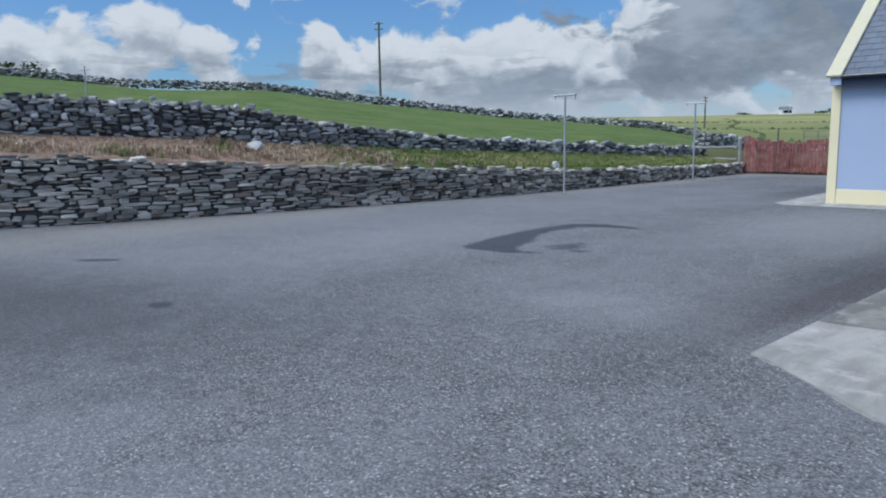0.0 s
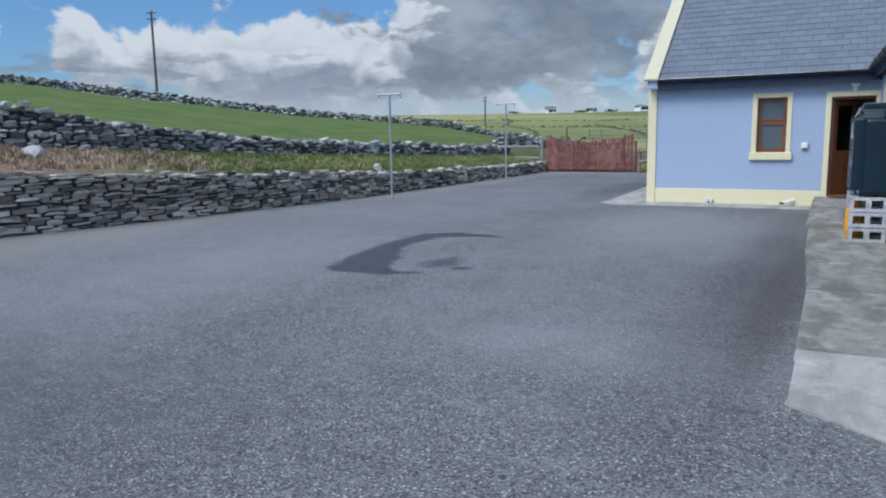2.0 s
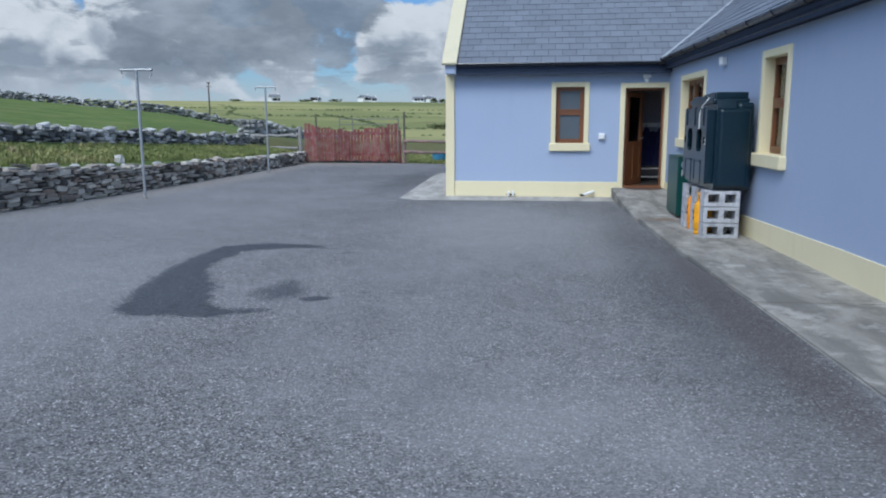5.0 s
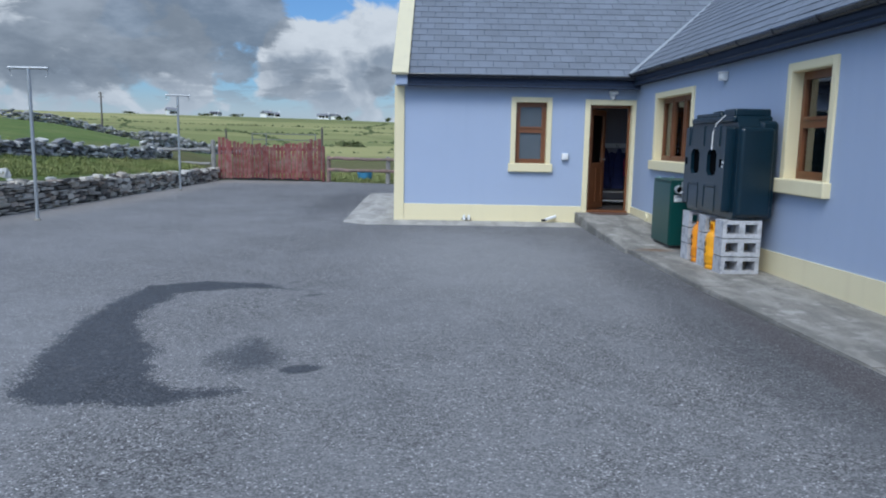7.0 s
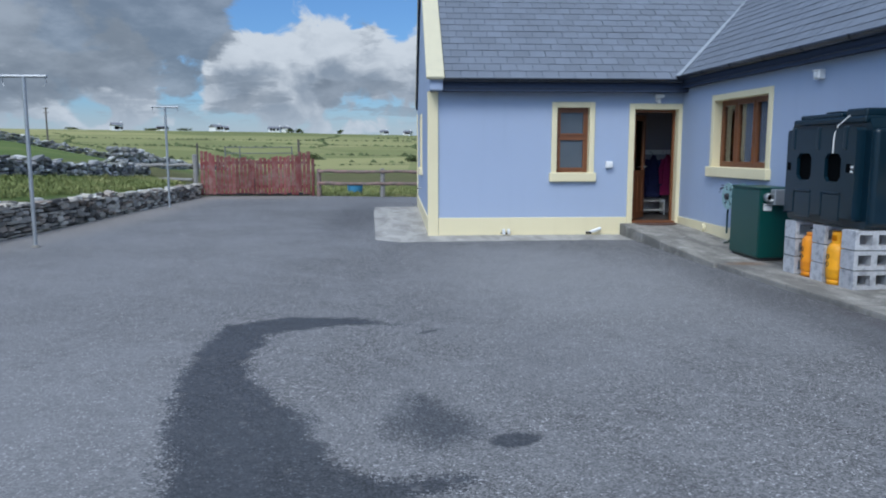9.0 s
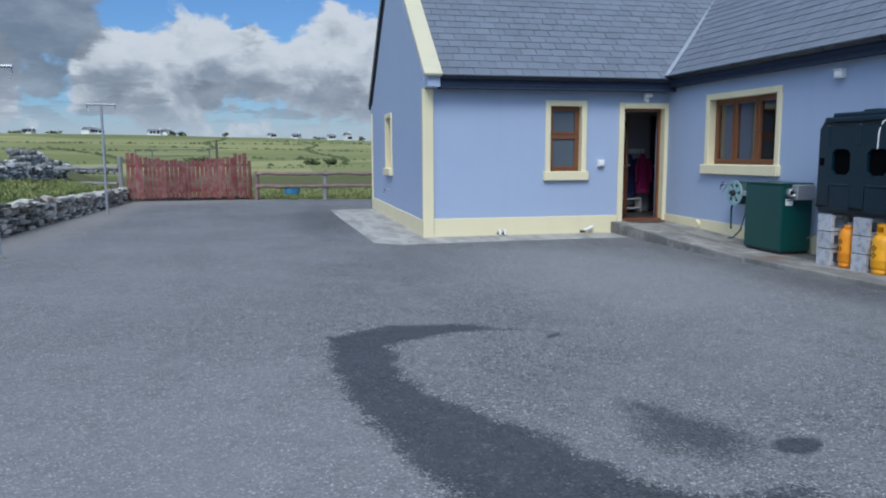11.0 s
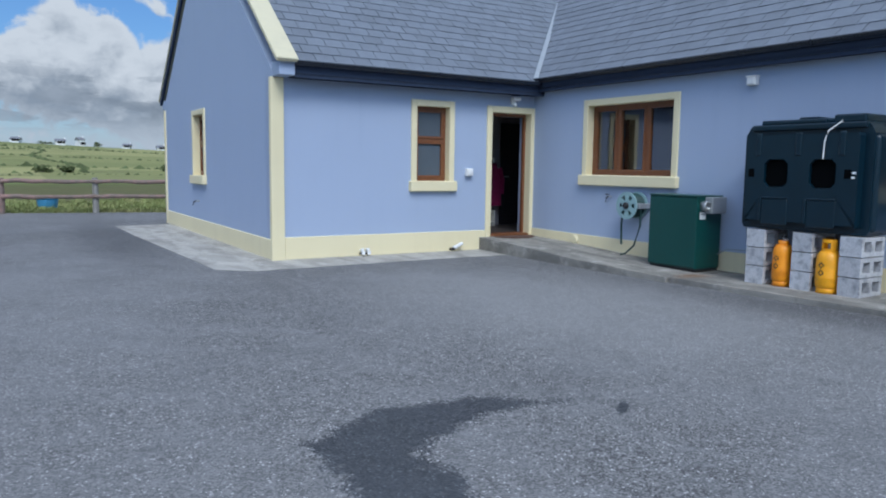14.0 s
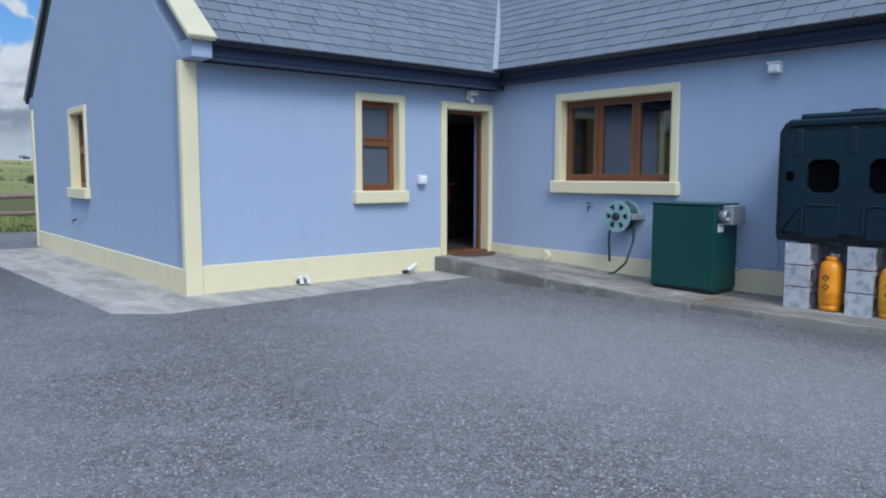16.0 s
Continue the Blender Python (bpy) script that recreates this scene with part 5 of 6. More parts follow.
for x0, x1 in ((0.02, GW / 2 - 0.02), (GW / 2 + 0.02, GW - 0.02)):
    for z in (0.28, 1.12):
        part("rail", box(x0, x1, 0.014, 0.06, z, z + 0.10, 0.006), RED, gate)
    part("bottom_rail", box(x0, x1, 0.014, 0.06, 0.02, 0.10, 0.006), BLACK, gate, "dark steel bottom rail")
part("bolt", tube([(GW / 2 - 0.05, -0.03, 0.05), (GW / 2 - 0.05, -0.03, 0.65)], 0.012, 6), BLACK, gate, "black drop bolt")


def fence_post(x, y, h, r, mat, label, name="gate_post"):
    thing = tube([(0, 0, -0.05), (0.01, 0, h * 0.5), (0, 0.01, h - 0.02), (0, 0.01, h)], [r * 1.05, r, r * 0.95, r * 0.8], 10)
    return tagged(part(name, thing, mat, m=pose(x, y, land(x, y) if y > 33.5 else yard(x, y))), label, "post")


fence_post(-13.22, 32.98, 1.5, 0.085, GREYWOOD, "grey timber gate post at the wall end")
fence_post(-9.10, 33.18, 1.33, 0.06, RED, "red-stained slim gate post")
fence_post(-8.86, 32.9, 0.98, 0.08, RAIL, "dark weathered fence post by the gate", "fence_post")


def rail_fence(name, posts, heights, label, mat=RAIL, post_top=1.0, post_mat=GREYWOOD):
    """Half-round rails nailed to posts."""
    thing = empty(name, pose(*posts[0], yard(*posts[0])), label, "fence")
    o = Vector(posts[0])
    for i, p in enumerate(posts):
        q = Vector(p) - o
        if i:
            part("post", tube([(q.x, q.y, -0.1), (q.x + 0.01, q.y, 0.5), (q.x, q.y, post_top)], [0.085, 0.08, 0.075], 10), post_mat, thing, "grey timber post")
    for p, q in zip(posts, posts[1:]):
        p, q = Vector(p) - o, Vector(q) - o
        for z in heights:
            pts = [(p.x + (q.x - p.x) * k / 6, p.y + (q.y - p.y) * k / 6 - 0.09, z + random.uniform(-0.022, 0.022)) for k in range(7)]
            part("rail", tube(pts, [random.uniform(0.05, 0.065) for _ in pts], 8), mat, thing, "rough half-round rail")
    return thing


rail_fence("rail_fence", [(-8.86, 32.9), (-6.58, 32.35), (-4.2, 31.85), (-1.8, 31.4)], (0.47, 0.90), "weathered two-rail timber fence beyond the tarmac")
rail_fence("rail_fence", [(-13.3, 33.0), (-15.1, 33.2), (-16.9, 33.4)], (0.62, 1.12), "grey two-rail timber fence beside the gate", GREYWOOD, 1.2)

farm_gate = empty("field_gate", pose(-14.9, 45.0, land(-13, 45) + 0.05), "grey tubular metal field gate beyond the red gate", "gate")
for x in (0.0, 0.75, 3.4):
    part("upright", tube([(x, 0, 0), (x, 0, 1.85)], 0.03, 8), OLDSTEEL, farm_gate)
for z in (0.3, 0.7, 1.1, 1.5, 1.8):
    part("bar", tube([(0, 0, z), (3.4, 0, z)], 0.022, 8), OLDSTEEL, farm_gate)
part("hanging_post", tube([(3.75, 0, 0), (3.75, 0, 2.2)], 0.06, 8), POLEWOOD, farm_gate, "dark timber post")
part("hanging_post", tube([(-1.4, 0, 0), (-1.4, 0, 2.0)], 0.05, 8), POLEWOOD, farm_gate, "dark timber post")

tub = empty("blue_tub", pose(-7.67, 34.5, land(-7.67, 34.5)), "light blue plastic feed tub in the grass", "tub")
part("body", lathe([(0.20, 0), (0.25, 0.02), (0.29, 0.30), (0.30, 0.36), (0.27, 0.36), (0.24, 0.05)], 24), TUB, tub)
part("rim", lathe([(0.295, 0.335), (0.325, 0.345), (0.325, 0.37), (0.295, 0.375)], 24), TUB, tub)


# ---- poles in the distance ----
def power_pole(az, d, base, height, arm, label, name="telegraph_pole", mat=POLEWOOD, thin=1.0):
    x, y = 0.58 + d * math.sin(radians(az)), 1.47 + d * math.cos(radians(az))
    thing = empty(name, pose(x, y, base, 0, 0, 20), label, "pole")
    part("pole", tube([(0, 0, -0.5), (0, 0, height)], [0.16 * thin, 0.11 * thin], 10), mat, thing)
    if arm:
        for z in (height - 0.25, height - 0.9)[:2 if thin == 1 else 1]:
            part("crossarm", box(-arm, arm, -0.06 * thin, 0.06 * thin, z, z + 0.12 * thin), mat, thing)
        if thin < 1:
            return thing
        for sx in (-arm * 0.9, 0, arm * 0.9):
            part("insulator", lathe([(0.05, 0), (0.07, 0.06), (0.04, 0.14)], 8), WHITE, thing, m=pose(sx, 0, height - 0.13))
    return thing


power_pole(-50.1, 90, 5.3, 10.1, 0.55, "dark timber telegraph pole behind the ridge")
power_pole(-26.1, 145, 3.5, 5.2, 0.4, "distant timber telegraph pole in the fields")
power_pole(-70.7, 46, 4.1, 1.75, 0.4, "thin pale T-shaped post standing in the pasture", "field_post", STEEL, 0.3)


# ---- houses, bushes and hedges far off ----
def polar(az, d):
    x, y = -5.0 + d * math.sin(radians(az)), 6.0 + d * math.cos(radians(az))
    return x, y, land(x, y)


def cottage(az, d, wide, tall, turn, label):
    x, y, z = polar(az, d)
    h = empty("far_house", pose(x, y, z - 0.4, 0, 0, turn - az), label, "house", "white houses on the hill")
    k = wide * 0.34
    tall -= 0.1
    part("wall", box(-k, k, -3.2, 3.2, 0, tall), LIMEWASH, h)
    bm = bmesh.new()
    vs = [bm.verts.new(c) for c in ((-k - .3, -3.6, tall), (k + .3, -3.6, tall), (k + .3, 3.6, tall), (-k - .3, 3.6, tall), (-k - .3, 0, tall + 1.4), (k + .3, 0, tall + 1.4))]
    for ids in ((0, 1, 5, 4), (2, 3, 4, 5), (0, 4, 3), (1, 2, 5), (3, 2, 1, 0)):
        bm.faces.new([vs[i] for i in ids])
    part("roof", bm, ROOFTILE, h, "dark slate roof")
    for sx in (-k * 0.6, -k * 0.1, k * 0.5):
        part("window", box(sx, sx + 1.1, -3.26, -3.18, 1.0, 2.3), OPENING_SHADE, h)
    part("chimney", box(k * 0.7, k * 0.7 + 0.8, -0.4, 0.4, tall + 0.9, tall + 2.0), LIMEWASH, h)
    return h


for spec in ((-20.3, 400, 7, 3.0, 10), (-17.3, 430, 7, 1.6, -20), (-13.6, 420, 7, 2.4, 30), (-12.9, 440, 4, 2.2, 0), (-9.4, 400, 9, 2.0, -10), (-8.6, 415, 4, 2.0, 40), (-1.2, 460, 5, 2.0, 15),
             (0.6, 455, 6, 2.0, -15), (3.2, 440, 7, 2.2, 0), (4.4, 445, 4, 3.6, 20), (7.4, 470, 6, 2.0, -10), (9.6, 465, 6, 2.0, 5), (12.5, 470, 6, 2.0, 5)):
    cottage(*spec, "distant white house with a dark roof")


def clump(name, x, y, z, r, h, count, mat, label, category, leaf=0.5):
    """A bush: many small leaf faces round a few stems, uneven in outline."""
    thing = empty(name, pose(x, y, z), label, category)
    rng = random.Random(int(x * 7 + y * 13))
    bm = bmesh.new()
    for _ in range(3):
        g = rng.uniform(0, 6.28)
        tube([(0, 0, -0.2), (r * 0.3 * math.cos(g), r * 0.3 * math.sin(g), h * 0.5), (r * 0.5 * math.cos(g), r * 0.5 * math.sin(g), h * 0.85)], [0.08 * h / 2, 0.05 * h / 2, 0.02], 6, bm)
    part("stems", bm, POLEWOOD, thing)
    bm = bmesh.new()
    lobes = [(rng.uniform(-0.6, 0.6) * r, rng.uniform(-0.6, 0.6) * r, rng.uniform(0.25, 0.75) * h, rng.uniform(0.3, 0.55)) for _ in range(7)]
    for _ in range(count):
        lx, ly, lz, lr = rng.choice(lobes)
        v = Vector((rng.gauss(0, 1), rng.gauss(0, 1), rng.gauss(0, 1))).normalized() * rng.uniform(0.5, 1.05) * lr
        c = Vector((lx + v.x * r, ly + v.y * r, max(0.05, lz + v.z * h * 0.75)))
        e1 = Vector((rng.gauss(0, 1), rng.gauss(0, 1), rng.gauss(0, 1))).normalized() * leaf * rng.uniform(0.5, 1.2)
        e2 = Vector((rng.gauss(0, 1), rng.gauss(0, 1), rng.gauss(0, 1))).normalized() * leaf * 0.5
        bm.faces.new([bm.verts.new(p) for p in (c - e1, c + e2, c + e1, c - e2)])
    part("crown", bm, mat, thing, "dark green leaves")
    return thing


for az, d, r, h in ((0.6, 120, 1.5, 0.95), (1.9, 120, 1.6, 1.0), (8.8, 130, 2.4, 1.2), (11.2, 130, 2.6, 1.2), (13.5, 132, 3.5, 1.3), (-7.5, 128, 2.6, 1.3)):
    x, y, z = polar(az, d)
    clump("bush", x, y, z, r, h, 420, BUSH, "dark rounded bush at a field edge", "bush", 0.22)
for az, d, r, h in ((-15.8, 430, 7, 4), (-17.9, 420, 8, 3.4), (-8.2, 395, 8, 3.5), (-7.6, 398, 4, 4), (-4.5, 420, 4, 4), (2.3, 440, 9, 3), (5.5, 440, 5, 5), (-23, 430, 8, 3), (11.0, 455, 8, 3)):
    x, y, z = polar(az, d)
    clump("tree", x, y, z - 0.3, r * 0.55, h * 0.55, 200, BUSH, "dark distant wind-bent tree among the houses", "tree", 0.5)

# dark furze along the top of the ridge
rng = random.Random(8)
for k in range(9):
    az = -80 + 1.35 * k
    d = 79 + rng.uniform(0, 4)
    x, y = 0.58 + d * math.sin(radians(az)), 1.47 + d * math.cos(radians(az))
    clump("furze_bush", x, y, land(x, y) + 0.2, 1.9, 2.6 - 0.17 * k, 420, BUSH, "dark furze bush on the ridge of the pasture", "bush", 0.22)

# field banks crossing the far land
rng = random.Random(4)
bm = bmesh.new()
for az0, d0, az1, d1, h in ((-18, 96, 4, 112, 0.45), (-4, 118, 17, 104, 0.7), (-26, 138, -6, 128, 0.8), (-6, 150, 18, 142, 0.9), (-30, 215, -8, 190, 0.8), (-10, 225, 19, 205, 0.8), (-32, 300, 2, 270, 0.9), (-2, 310, 20, 292, 0.9),
                            (-12, 128, -16, 215, 0.7), (3, 120, 1, 300, 0.7), (-21, 140, -24, 330, 0.7), (11, 140, 14, 320, 0.7), (-7, 190, -5, 360, 0.7)):
    p, q = Vector(polar(az0, d0)), Vector(polar(az1, d1))
    n = int((q - p).length / 1.3)
    for i in range(n):
        c = p.lerp(q, i / n)
        if rng.random() < 0.12:
            continue
        px, py = c.x + rng.uniform(-0.6, 0.6) + 2.5 * math.sin(i * 0.07), c.y + rng.uniform(-0.6, 0.6)
        z, r = land(px, py), h * rng.uniform(0.35, 1.0)
        vs = [bm.verts.new((px + r * 1.5 * rng.uniform(0.5, 1.3) * math.cos(g), py + r * rng.uniform(0.5, 1.3) * math.sin(g), z - 0.1)) for g in (0, 1.05, 2.1, 3.15, 4.2, 5.25)]
        t = bm.verts.new((px, py, z + r * rng.uniform(0.5, 1.0)))
        for k in range(6):
            bm.faces.new((vs[k], vs[(k + 1) % 6], t))
tagged(part("field_banks", bm, BUSH), "dark overgrown banks between the far fields", "field bank", kind="stuff")


# ---- grass and bracken ----
def tufts(name, spots, mat, label, tall, blades=13):
    """Blades of grass in tufts, joined: each a bent, tapering strip."""
    rng = random.Random(11)
    verts, faces = [], []
    for x, y, z, s in spots:
        for _ in range(blades):
            g, lean = rng.uniform(0, 6.28), rng.uniform(0.1, 0.75)
            h = tall * s * rng.uniform(0.5, 1.15)
            wd = 0.005 * rng.uniform(0.7, 1.6) * (1 + s)
            ox, oy = x + rng.uniform(-0.07, 0.07), y + rng.uniform(-0.07, 0.07)
            cx, cy = math.cos(g), math.sin(g)
            k = len(verts)
            verts += [(ox - cy * wd, oy + cx * wd, z - 0.03), (ox + cy * wd, oy - cx * wd, z - 0.03),
                      (ox + cx * lean * h * 0.4 - cy * wd * 0.7, oy + cy * lean * h * 0.4 + cx * wd * 0.7, z + h * 0.6),
                      (ox + cx * lean * h * 0.4 + cy * wd * 0.7, oy + cy * lean * h * 0.4 - cx * wd * 0.7, z + h * 0.6),
                      (ox + cx * lean * h, oy + cy * lean * h, z + h)]
            faces += [(k, k + 1, k + 3, k + 2), (k + 2, k + 3, k + 4)]
    me = bpy.data.meshes.new(name)
    me.from_pydata(verts, [], faces)
    me.materials.append(mat)
    return tagged(new(name, me), label, "grass", kind="stuff")


rng = random.Random(5)
dry_spots, green_spots = [], []
for _ in range(6400):
    y = rng.uniform(1.0, 33.0)
    u = -rng.uniform(0.32, 1.0) ** 1.0 * (lerp(BACK, y) - 0.12)
    x = lerp(NEAR, y) + u
    z = land(x, y)
    if y + rng.uniform(-3, 3) < 15.5:
        lush = noise.noise(Vector((x * 0.9, y * 0.9, 3.0)))
        if lush > 0.28 and rng.random() < 0.5:
            green_spots.append((x, y, z, rng.uniform(0.7, 1.9)))
        elif rng.random() < 0.42 + 0.6 * lush:
            dry_spots.append((x, y, z, rng.uniform(0.4, 1.0) * (1.25 + 1.8 * max(0, lush))))
    else:
        green_spots.append((x, y, z, rng.uniform(0.5, 1.4)))
tufts("bracken", dry_spots, DRY, "dead brown grass and bracken between the walls", 0.13)
tufts("bank_grass", green_spots, GRASS, "rough green grass on the bank between walls", 0.11)
spots = []
for _ in range(2600):
    x, y = rng.uniform(-12.5, 1.0), 33.45 + rng.random() ** 1.8 * 7
    if y > 33.45 - (x + 9) * 0.22 if x > -9 else True:
        spots.append((x, y, land(x, y), rng.uniform(0.6, 1.6)))
for _ in range(900):
    x = rng.uniform(-8.8, 1.0)
    y = 32.95 - (x + 8.86) * 0.21 + rng.uniform(0.1, 0.7)
    spots.append((x, y, yard(x, y), rng.uniform(0.5, 1.3)))
tufts("verge_grass", spots, GRASS, "rough green grass behind the rail fence", 0.11)
spots = []
for _ in range(1500):
    y = rng.uniform(3, 33)
    x = lerp(NEAR, y) - lerp(BACK, y) - 0.5 - abs(rng.gauss(0, 1.6))
    spots.append((x, y, land(x, y), rng.uniform(0.6, 1.5)))
tufts("field_grass", spots, GRASS, "pasture grass behind the field wall", 0.16)


# ---- dry-stone walls ----
def stone_mesh(seed, flat):
    """One rough stone in a unit box, its corners broken."""
    rng = random.Random(seed)
    bm = bmesh.new()
    bmesh.ops.create_cube(bm, size=1.0)
    for v in bm.verts:
        v.co.x *= rng.uniform(0.62, 1.05)
        v.co.y *= rng.uniform(0.80, 1.05)
        v.co.z *= rng.uniform(0.55, 1.08)
    bmesh.ops.bevel(bm, geom=bm.edges[:], offset=0.115 if flat else 0.15, segments=1, affect="EDGES")
    for v in bm.verts:
        v.co += Vector((rng.uniform(-1, 1), rng.uniform(-1, 1), rng.uniform(-1, 1))) * (0.062 if flat else 0.075)
    me = bpy.data.meshes.new("stone")
    bm.to_mesh(me)
    bm.free()
    return me


def joined_stones(name, items, meshes, mat, parent, label):
    """Many stones in one mesh: items of (mesh number, matrix)."""
    data = []
    for me in meshes:
        co = np.empty(len(me.vertices) * 3)
        me.vertices.foreach_get("co", co)
        data.append((co.reshape(-1, 3), [tuple(p.vertices) for p in me.polygons]))
    verts, faces, base = [], [], 0
    for k, m in items:
        co, fs = data[k]
        a = np.array(m)
        verts.append(co @ a[:3, :3].T + a[:3, 3])
        faces += [tuple(i + base for i in f) for f in fs]
        base += len(co)
    me = bpy.data.meshes.new(name)
    me.from_pydata(np.concatenate(verts).tolist(), [], faces)
    me.materials.append(mat)
    ob = new(name, me)
    ob.parent = parent
    return tagged(ob, label, kind="stuff")


def stone_wall(name, line, base, top, y0, y1, sizes, heights, depth, mat, label, near, seed, flat, wild):
    """Courses of stones along line(y); those with near(y, z) true are objects of their own."""
    rng = random.Random(seed)
    meshes = [stone_mesh(seed + i, flat) for i in range(14)]
    for me in meshes:
        me.materials.append(mat)
    bm = bmesh.new()
    rows = []
    y = y0
    while y <= y1 + 1e-6:
        x, zb, zt = line(y), base(y) - 0.15, top(y) - 0.09
        rows.append([bm.verts.new(c) for c in ((x - 0.06, y, zb), (x - depth + 0.05, y, zb), (x - depth + 0.08, y, zt), (x - 0.09, y, zt))])
        y += (y1 - y0) / 40
    for p, q in zip(rows, rows[1:]):
        for i in range(4):
            bm.faces.new((p[i], p[(i + 1) % 4], q[(i + 1) % 4], q[i]))
    bm.faces.new(rows[0][::-1])
    bm.faces.new(rows[-1])
    bmesh.ops.recalc_face_normals(bm, faces=bm.faces[:])
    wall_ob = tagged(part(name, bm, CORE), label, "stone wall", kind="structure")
    single, rest = [], []
    lift = 0.0
    tallest = max(top(y0 + (y1 - y0) * k / 50) - base(y0 + (y1 - y0) * k / 50) for k in range(51))
    while lift < tallest + 0.05:
        h = rng.uniform(*heights)
        s = y0 + rng.uniform(-0.2, 0)
        while s < y1:
            wide = rng.uniform(*sizes) * (1.5 if rng.random() < 0.15 else 1)
            c = s + wide / 2
            s += wide * rng.uniform(0.97, 1.06)
            zc = base(c) + lift + h / 2
            if lift + h * 0.6 > top(c) - base(c) + rng.uniform(-0.05, 0.07) * (1 + wild):
                continue
            slope = math.atan2(line(c + 0.3) - line(c - 0.3), 0.6)
            tilt = rng.gauss(0, 3.2 + 6 * wild)
            hh = h * rng.uniform(0.55, 1.5 + 0.15 * wild)
            m = pose(line(c) - depth * 0.25 + rng.uniform(-0.045, 0.03 + 0.03 * wild), c, zc + rng.uniform(-0.016, 0.016), tilt, rng.gauss(0, 3 + 5 * wild), 90 - math.degrees(slope) + rng.gauss(0, 3 + 6 * wild))
            m = m @ Matrix.Diagonal((wide * 1.03, depth * 0.5 * rng.uniform(0.9, 1.1), hh * 1.05, 1))
            (single if near(c, zc) and len(single) < 300 else rest).append((rng.randrange(14), m))
        lift += h * 0.93
    # coping of loose stones lying across the top
    s = y0
    while s < y1:
        wide = rng.uniform(*sizes) * 0.9
        c = s + wide / 2
        s += wide * 0.9
        h = rng.uniform(*heights) * (0.65 + 0.5 * wild)
        for back in (0.25, 0.72):
            m = pose(line(c) - depth * back, c + rng.uniform(-0.05, 0.05), top(c) - 0.09 + h / 2 + rng.uniform(-0.05, 0.04) * wild, rng.gauss(0, 4 + 10 * wild), rng.gauss(0, 4 + 8 * wild), 90 + rng.gauss(0, 8 + 10 * wild))
            m = m @ Matrix.Diagonal((wide, depth * 0.52, h, 1))
            rest.append((rng.randrange(14), m))
    for k, m in single:
        ob = new("stone", meshes[k])
        ob.parent = wall_ob
        ob.matrix_basis = m
    joined_stones("stones", rest, meshes, mat, wall_ob, "grey dry-laid stones")
    return wall_ob


stone_wall("stone_wall", lambda y: lerp(NEAR, y), lambda y: -0.07, lambda y: lerp(NEAR_TOP, y), 1.2, 32.8, (0.13, 0.44), (0.045, 0.115), 0.42, STONE,
           "low retaining wall of thin grey dry-laid stones", lambda y, z: 6.5 < y < 14.5, 100, True, 0.0)
stone_wall("field_wall", lambda y: lerp(NEAR, y) - lerp(BACK, y), lambda y: lerp(BACK_BASE, y) - 0.08, lambda y: lerp(BACK_TOP, y), 1.2, 33.4, (0.12, 0.36), (0.06, 0.125), 0.55, CAPSTONE,
           "rough field wall of loose grey lichened stones", lambda y, z: 7.0 < y < 16.0, 300, False, 0.7)


def ridge_point(az):
    d = lerp([(q[0], q[1]) for q in RIDGE], az)
    x, y = 0.58 + d * math.sin(radians(az)), 1.47 + d * math.cos(radians(az))
    return x, y, land(x, y)


rng = random.Random(9)
meshes = [stone_mesh(500 + i, False) for i in range(10)]
ridge_wall = tagged(new("ridge_wall"), "long dry-stone wall along the ridge of the pasture", "stone wall", kind="structure")
items = []
az = -80.0
while az < -16.5:
    x, y, z = ridge_point(az)
    n = 5
    for k in range(n):
        sz = rng.uniform(0.13, 0.30)
        m = pose(x + rng.uniform(-0.25, 0.25), y + rng.uniform(-0.25, 0.25), z - 0.05 + 0.14 * k + rng.uniform(-0.06, 0.08), rng.gauss(0, 12), rng.gauss(0, 12), rng.uniform(0, 180))
        items.append((rng.randrange(10), m @ Matrix.Diagonal((sz * 1.2, 0.5, sz * rng.uniform(0.5, 0.8), 1))))
    az += rng.uniform(0.10, 0.20)
joined_stones("stones", items, meshes, CAPSTONE, ridge_wall, "grey far stones")
# where the ridge wall comes down to the gate
items = []
for k in range(800):
    s = 0.12 + 0.88 * rng.random()
    x, y = -17.2 + (-27.0 + 17.2) * s, 34.0 + (80.0 - 34.0) * s
    sz = rng.uniform(0.2, 0.42)
    z = land(x, y)
    items.append((rng.randrange(10), pose(x + rng.uniform(-0.3, 0.3), y, z + rng.random() * 0.75, rng.gauss(0, 14), rng.gauss(0, 14), rng.uniform(0, 180)) @ Matrix.Diagonal((sz * 1.2, sz, sz * 0.6, 1))))
joined_stones("stones", items, meshes, CAPSTONE, ridge_wall, "grey far stones")


def boulder(x, y, z, sx, sy, sz, seed, label):
    rng = random.Random(seed)
    bm = bmesh.new()
    bmesh.ops.create_icosphere(bm, subdivisions=2, radius=1.0)
    for v in bm.verts:
        q = v.co * (0.85 + 0.3 * noise.noise(v.co * 1.3 + Vector((seed, 0, 0))))
        v.co = (q.x * sx, q.y * sy, max(-0.4, q.z) * sz)
    return tagged(part("boulder", bm, PALE, m=pose(x, y, z)), label, "boulder")


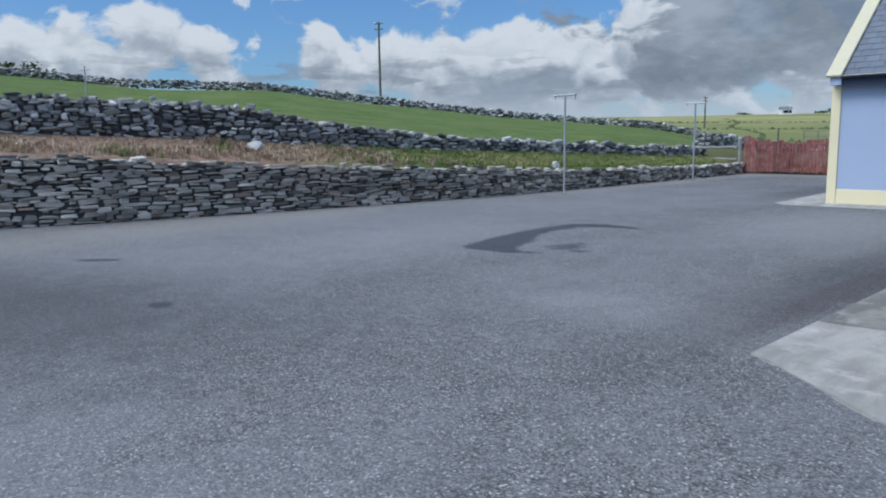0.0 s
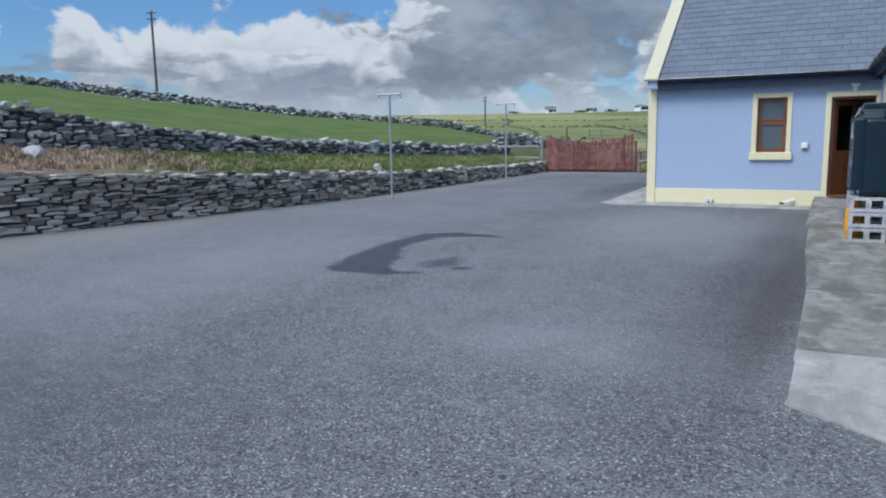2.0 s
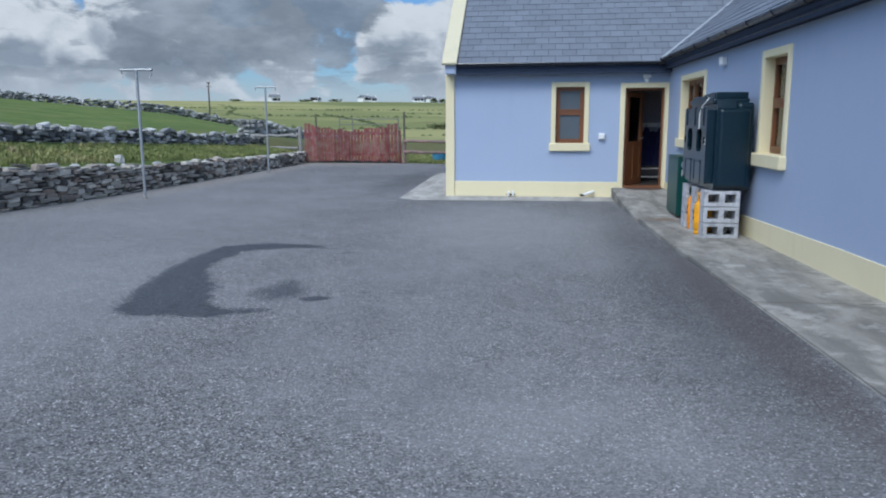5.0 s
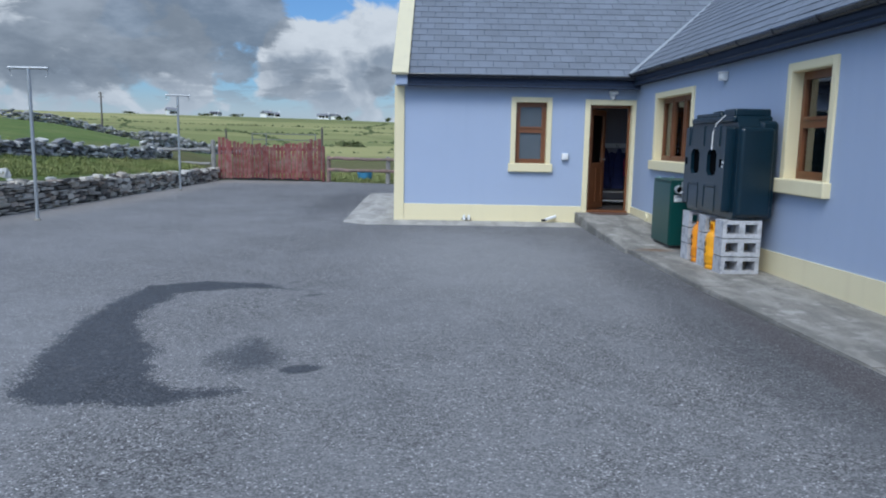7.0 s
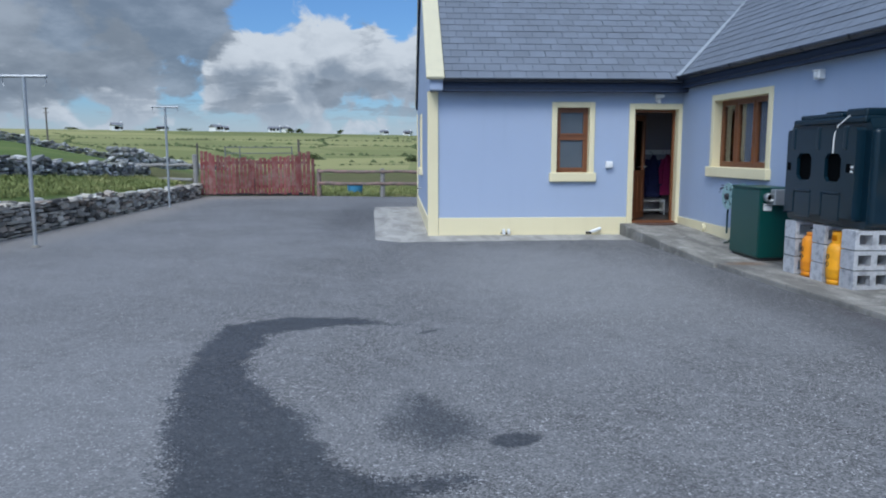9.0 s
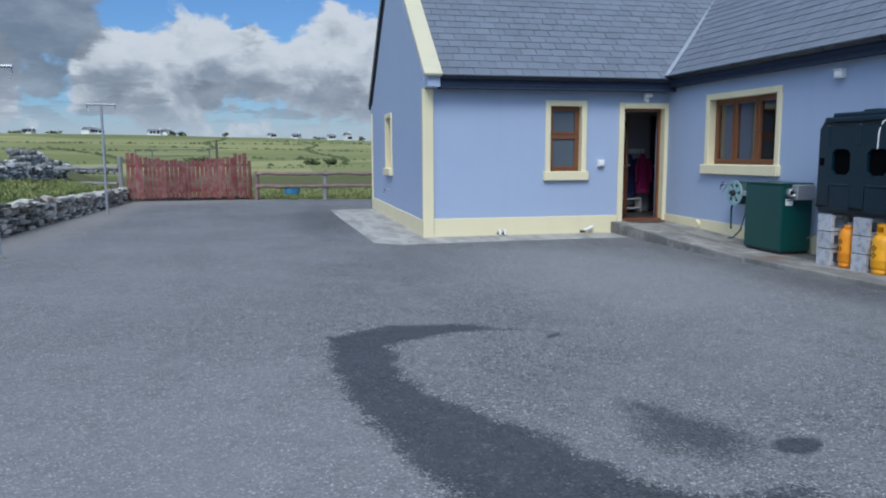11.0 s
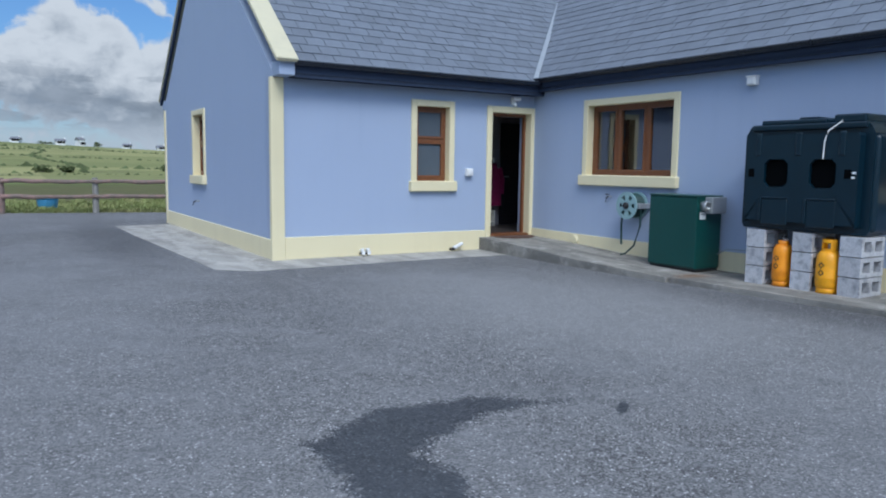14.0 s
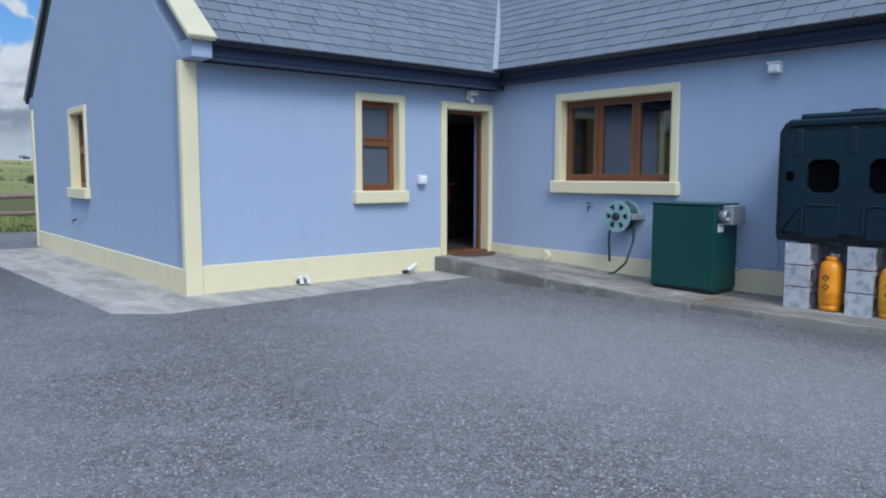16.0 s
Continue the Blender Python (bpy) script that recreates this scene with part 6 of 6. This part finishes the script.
boulder(-16.2, 11.35, land(-16.2, 11.35) + 0.05, 0.34, 0.25, 0.20, 3, "pale grey boulder lying in dead bracken")
boulder(-13.75, 20.6, land(-13.75, 20.6) + 0.03, 0.16, 0.12, 0.20, 5, "pale upright stone on the bank edge")
for k in range(26):
    y = rng.uniform(14, 32)
    x = lerp(NEAR, y) - rng.uniform(0.30, 0.42)
    boulder(x, y, lerp(NEAR_TOP, y) - 0.02, rng.uniform(0.07, 0.16), rng.uniform(0.08, 0.2), rng.uniform(0.04, 0.09), 20 + k, "small pale stone on top of the wall")


# ---- slates ----
def slates(deck, m, length, rows_up, near, seed, lip=0.335, drop=0.0):
    """Overlapping slates up a slope: x along the eave, near ones as objects of their own."""
    rng = random.Random(seed)
    bm = box(-0.1452, 0.1452, 0.0, 0.29, 0.0, 0.008)
    me = bpy.data.meshes.new("slate")
    bm.to_mesh(me)
    bm.free()
    me.materials.append(SLATE)
    lie = m @ pose(0, -lip, EAVE - 0.027 - drop + (0.335 - lip) * SLOPE, math.degrees(ang), 0, 0)
    rest, count = [], 0
    for r in range(rows_up):
        x = -0.15 * (r % 2)
        while x < length:
            place = lie @ pose(x + 0.15, r * 0.24, 0.012 + rng.uniform(0, 0.004), -2.2, rng.uniform(-0.25, 0.25), rng.uniform(-0.4, 0.4))
            world_place = place.translation
            if count < 300 and near(world_place):
                ob = new("slate", me)
                ob.parent = deck
                ob.matrix_basis = deck.matrix_basis.inverted() @ place
                count += 1
            else:
                rest.append((0, deck.matrix_basis.inverted() @ place))
            x += 0.30
    joined_stones("slates", rest, [me], SLATE, deck, "overlapping grey slates")


slates(wing_roof, FRONT @ pose(0.27, 0, 0), 8.3, 23, lambda p: -5.4 < p.x < -0.5 and p.x + 0.93 < p.y - 19.4 + 0.6, 21)
slates(main_roof, MAIN @ pose(-4.4, 0, 0), 19.2, 25, lambda p: 13.0 < p.y < 20.0 and p.z < 5.6, 22, 0.185, 0.07)
tagged(part("ridge_tile", tube([(-5.4, 24.11, EAVE + 4.33 * SLOPE), (3.0, 24.11, EAVE + 4.33 * SLOPE)], 0.09, 10), FASCIA), "dark ridge tiles along the wing roof", "ridge tile", kind="structure")
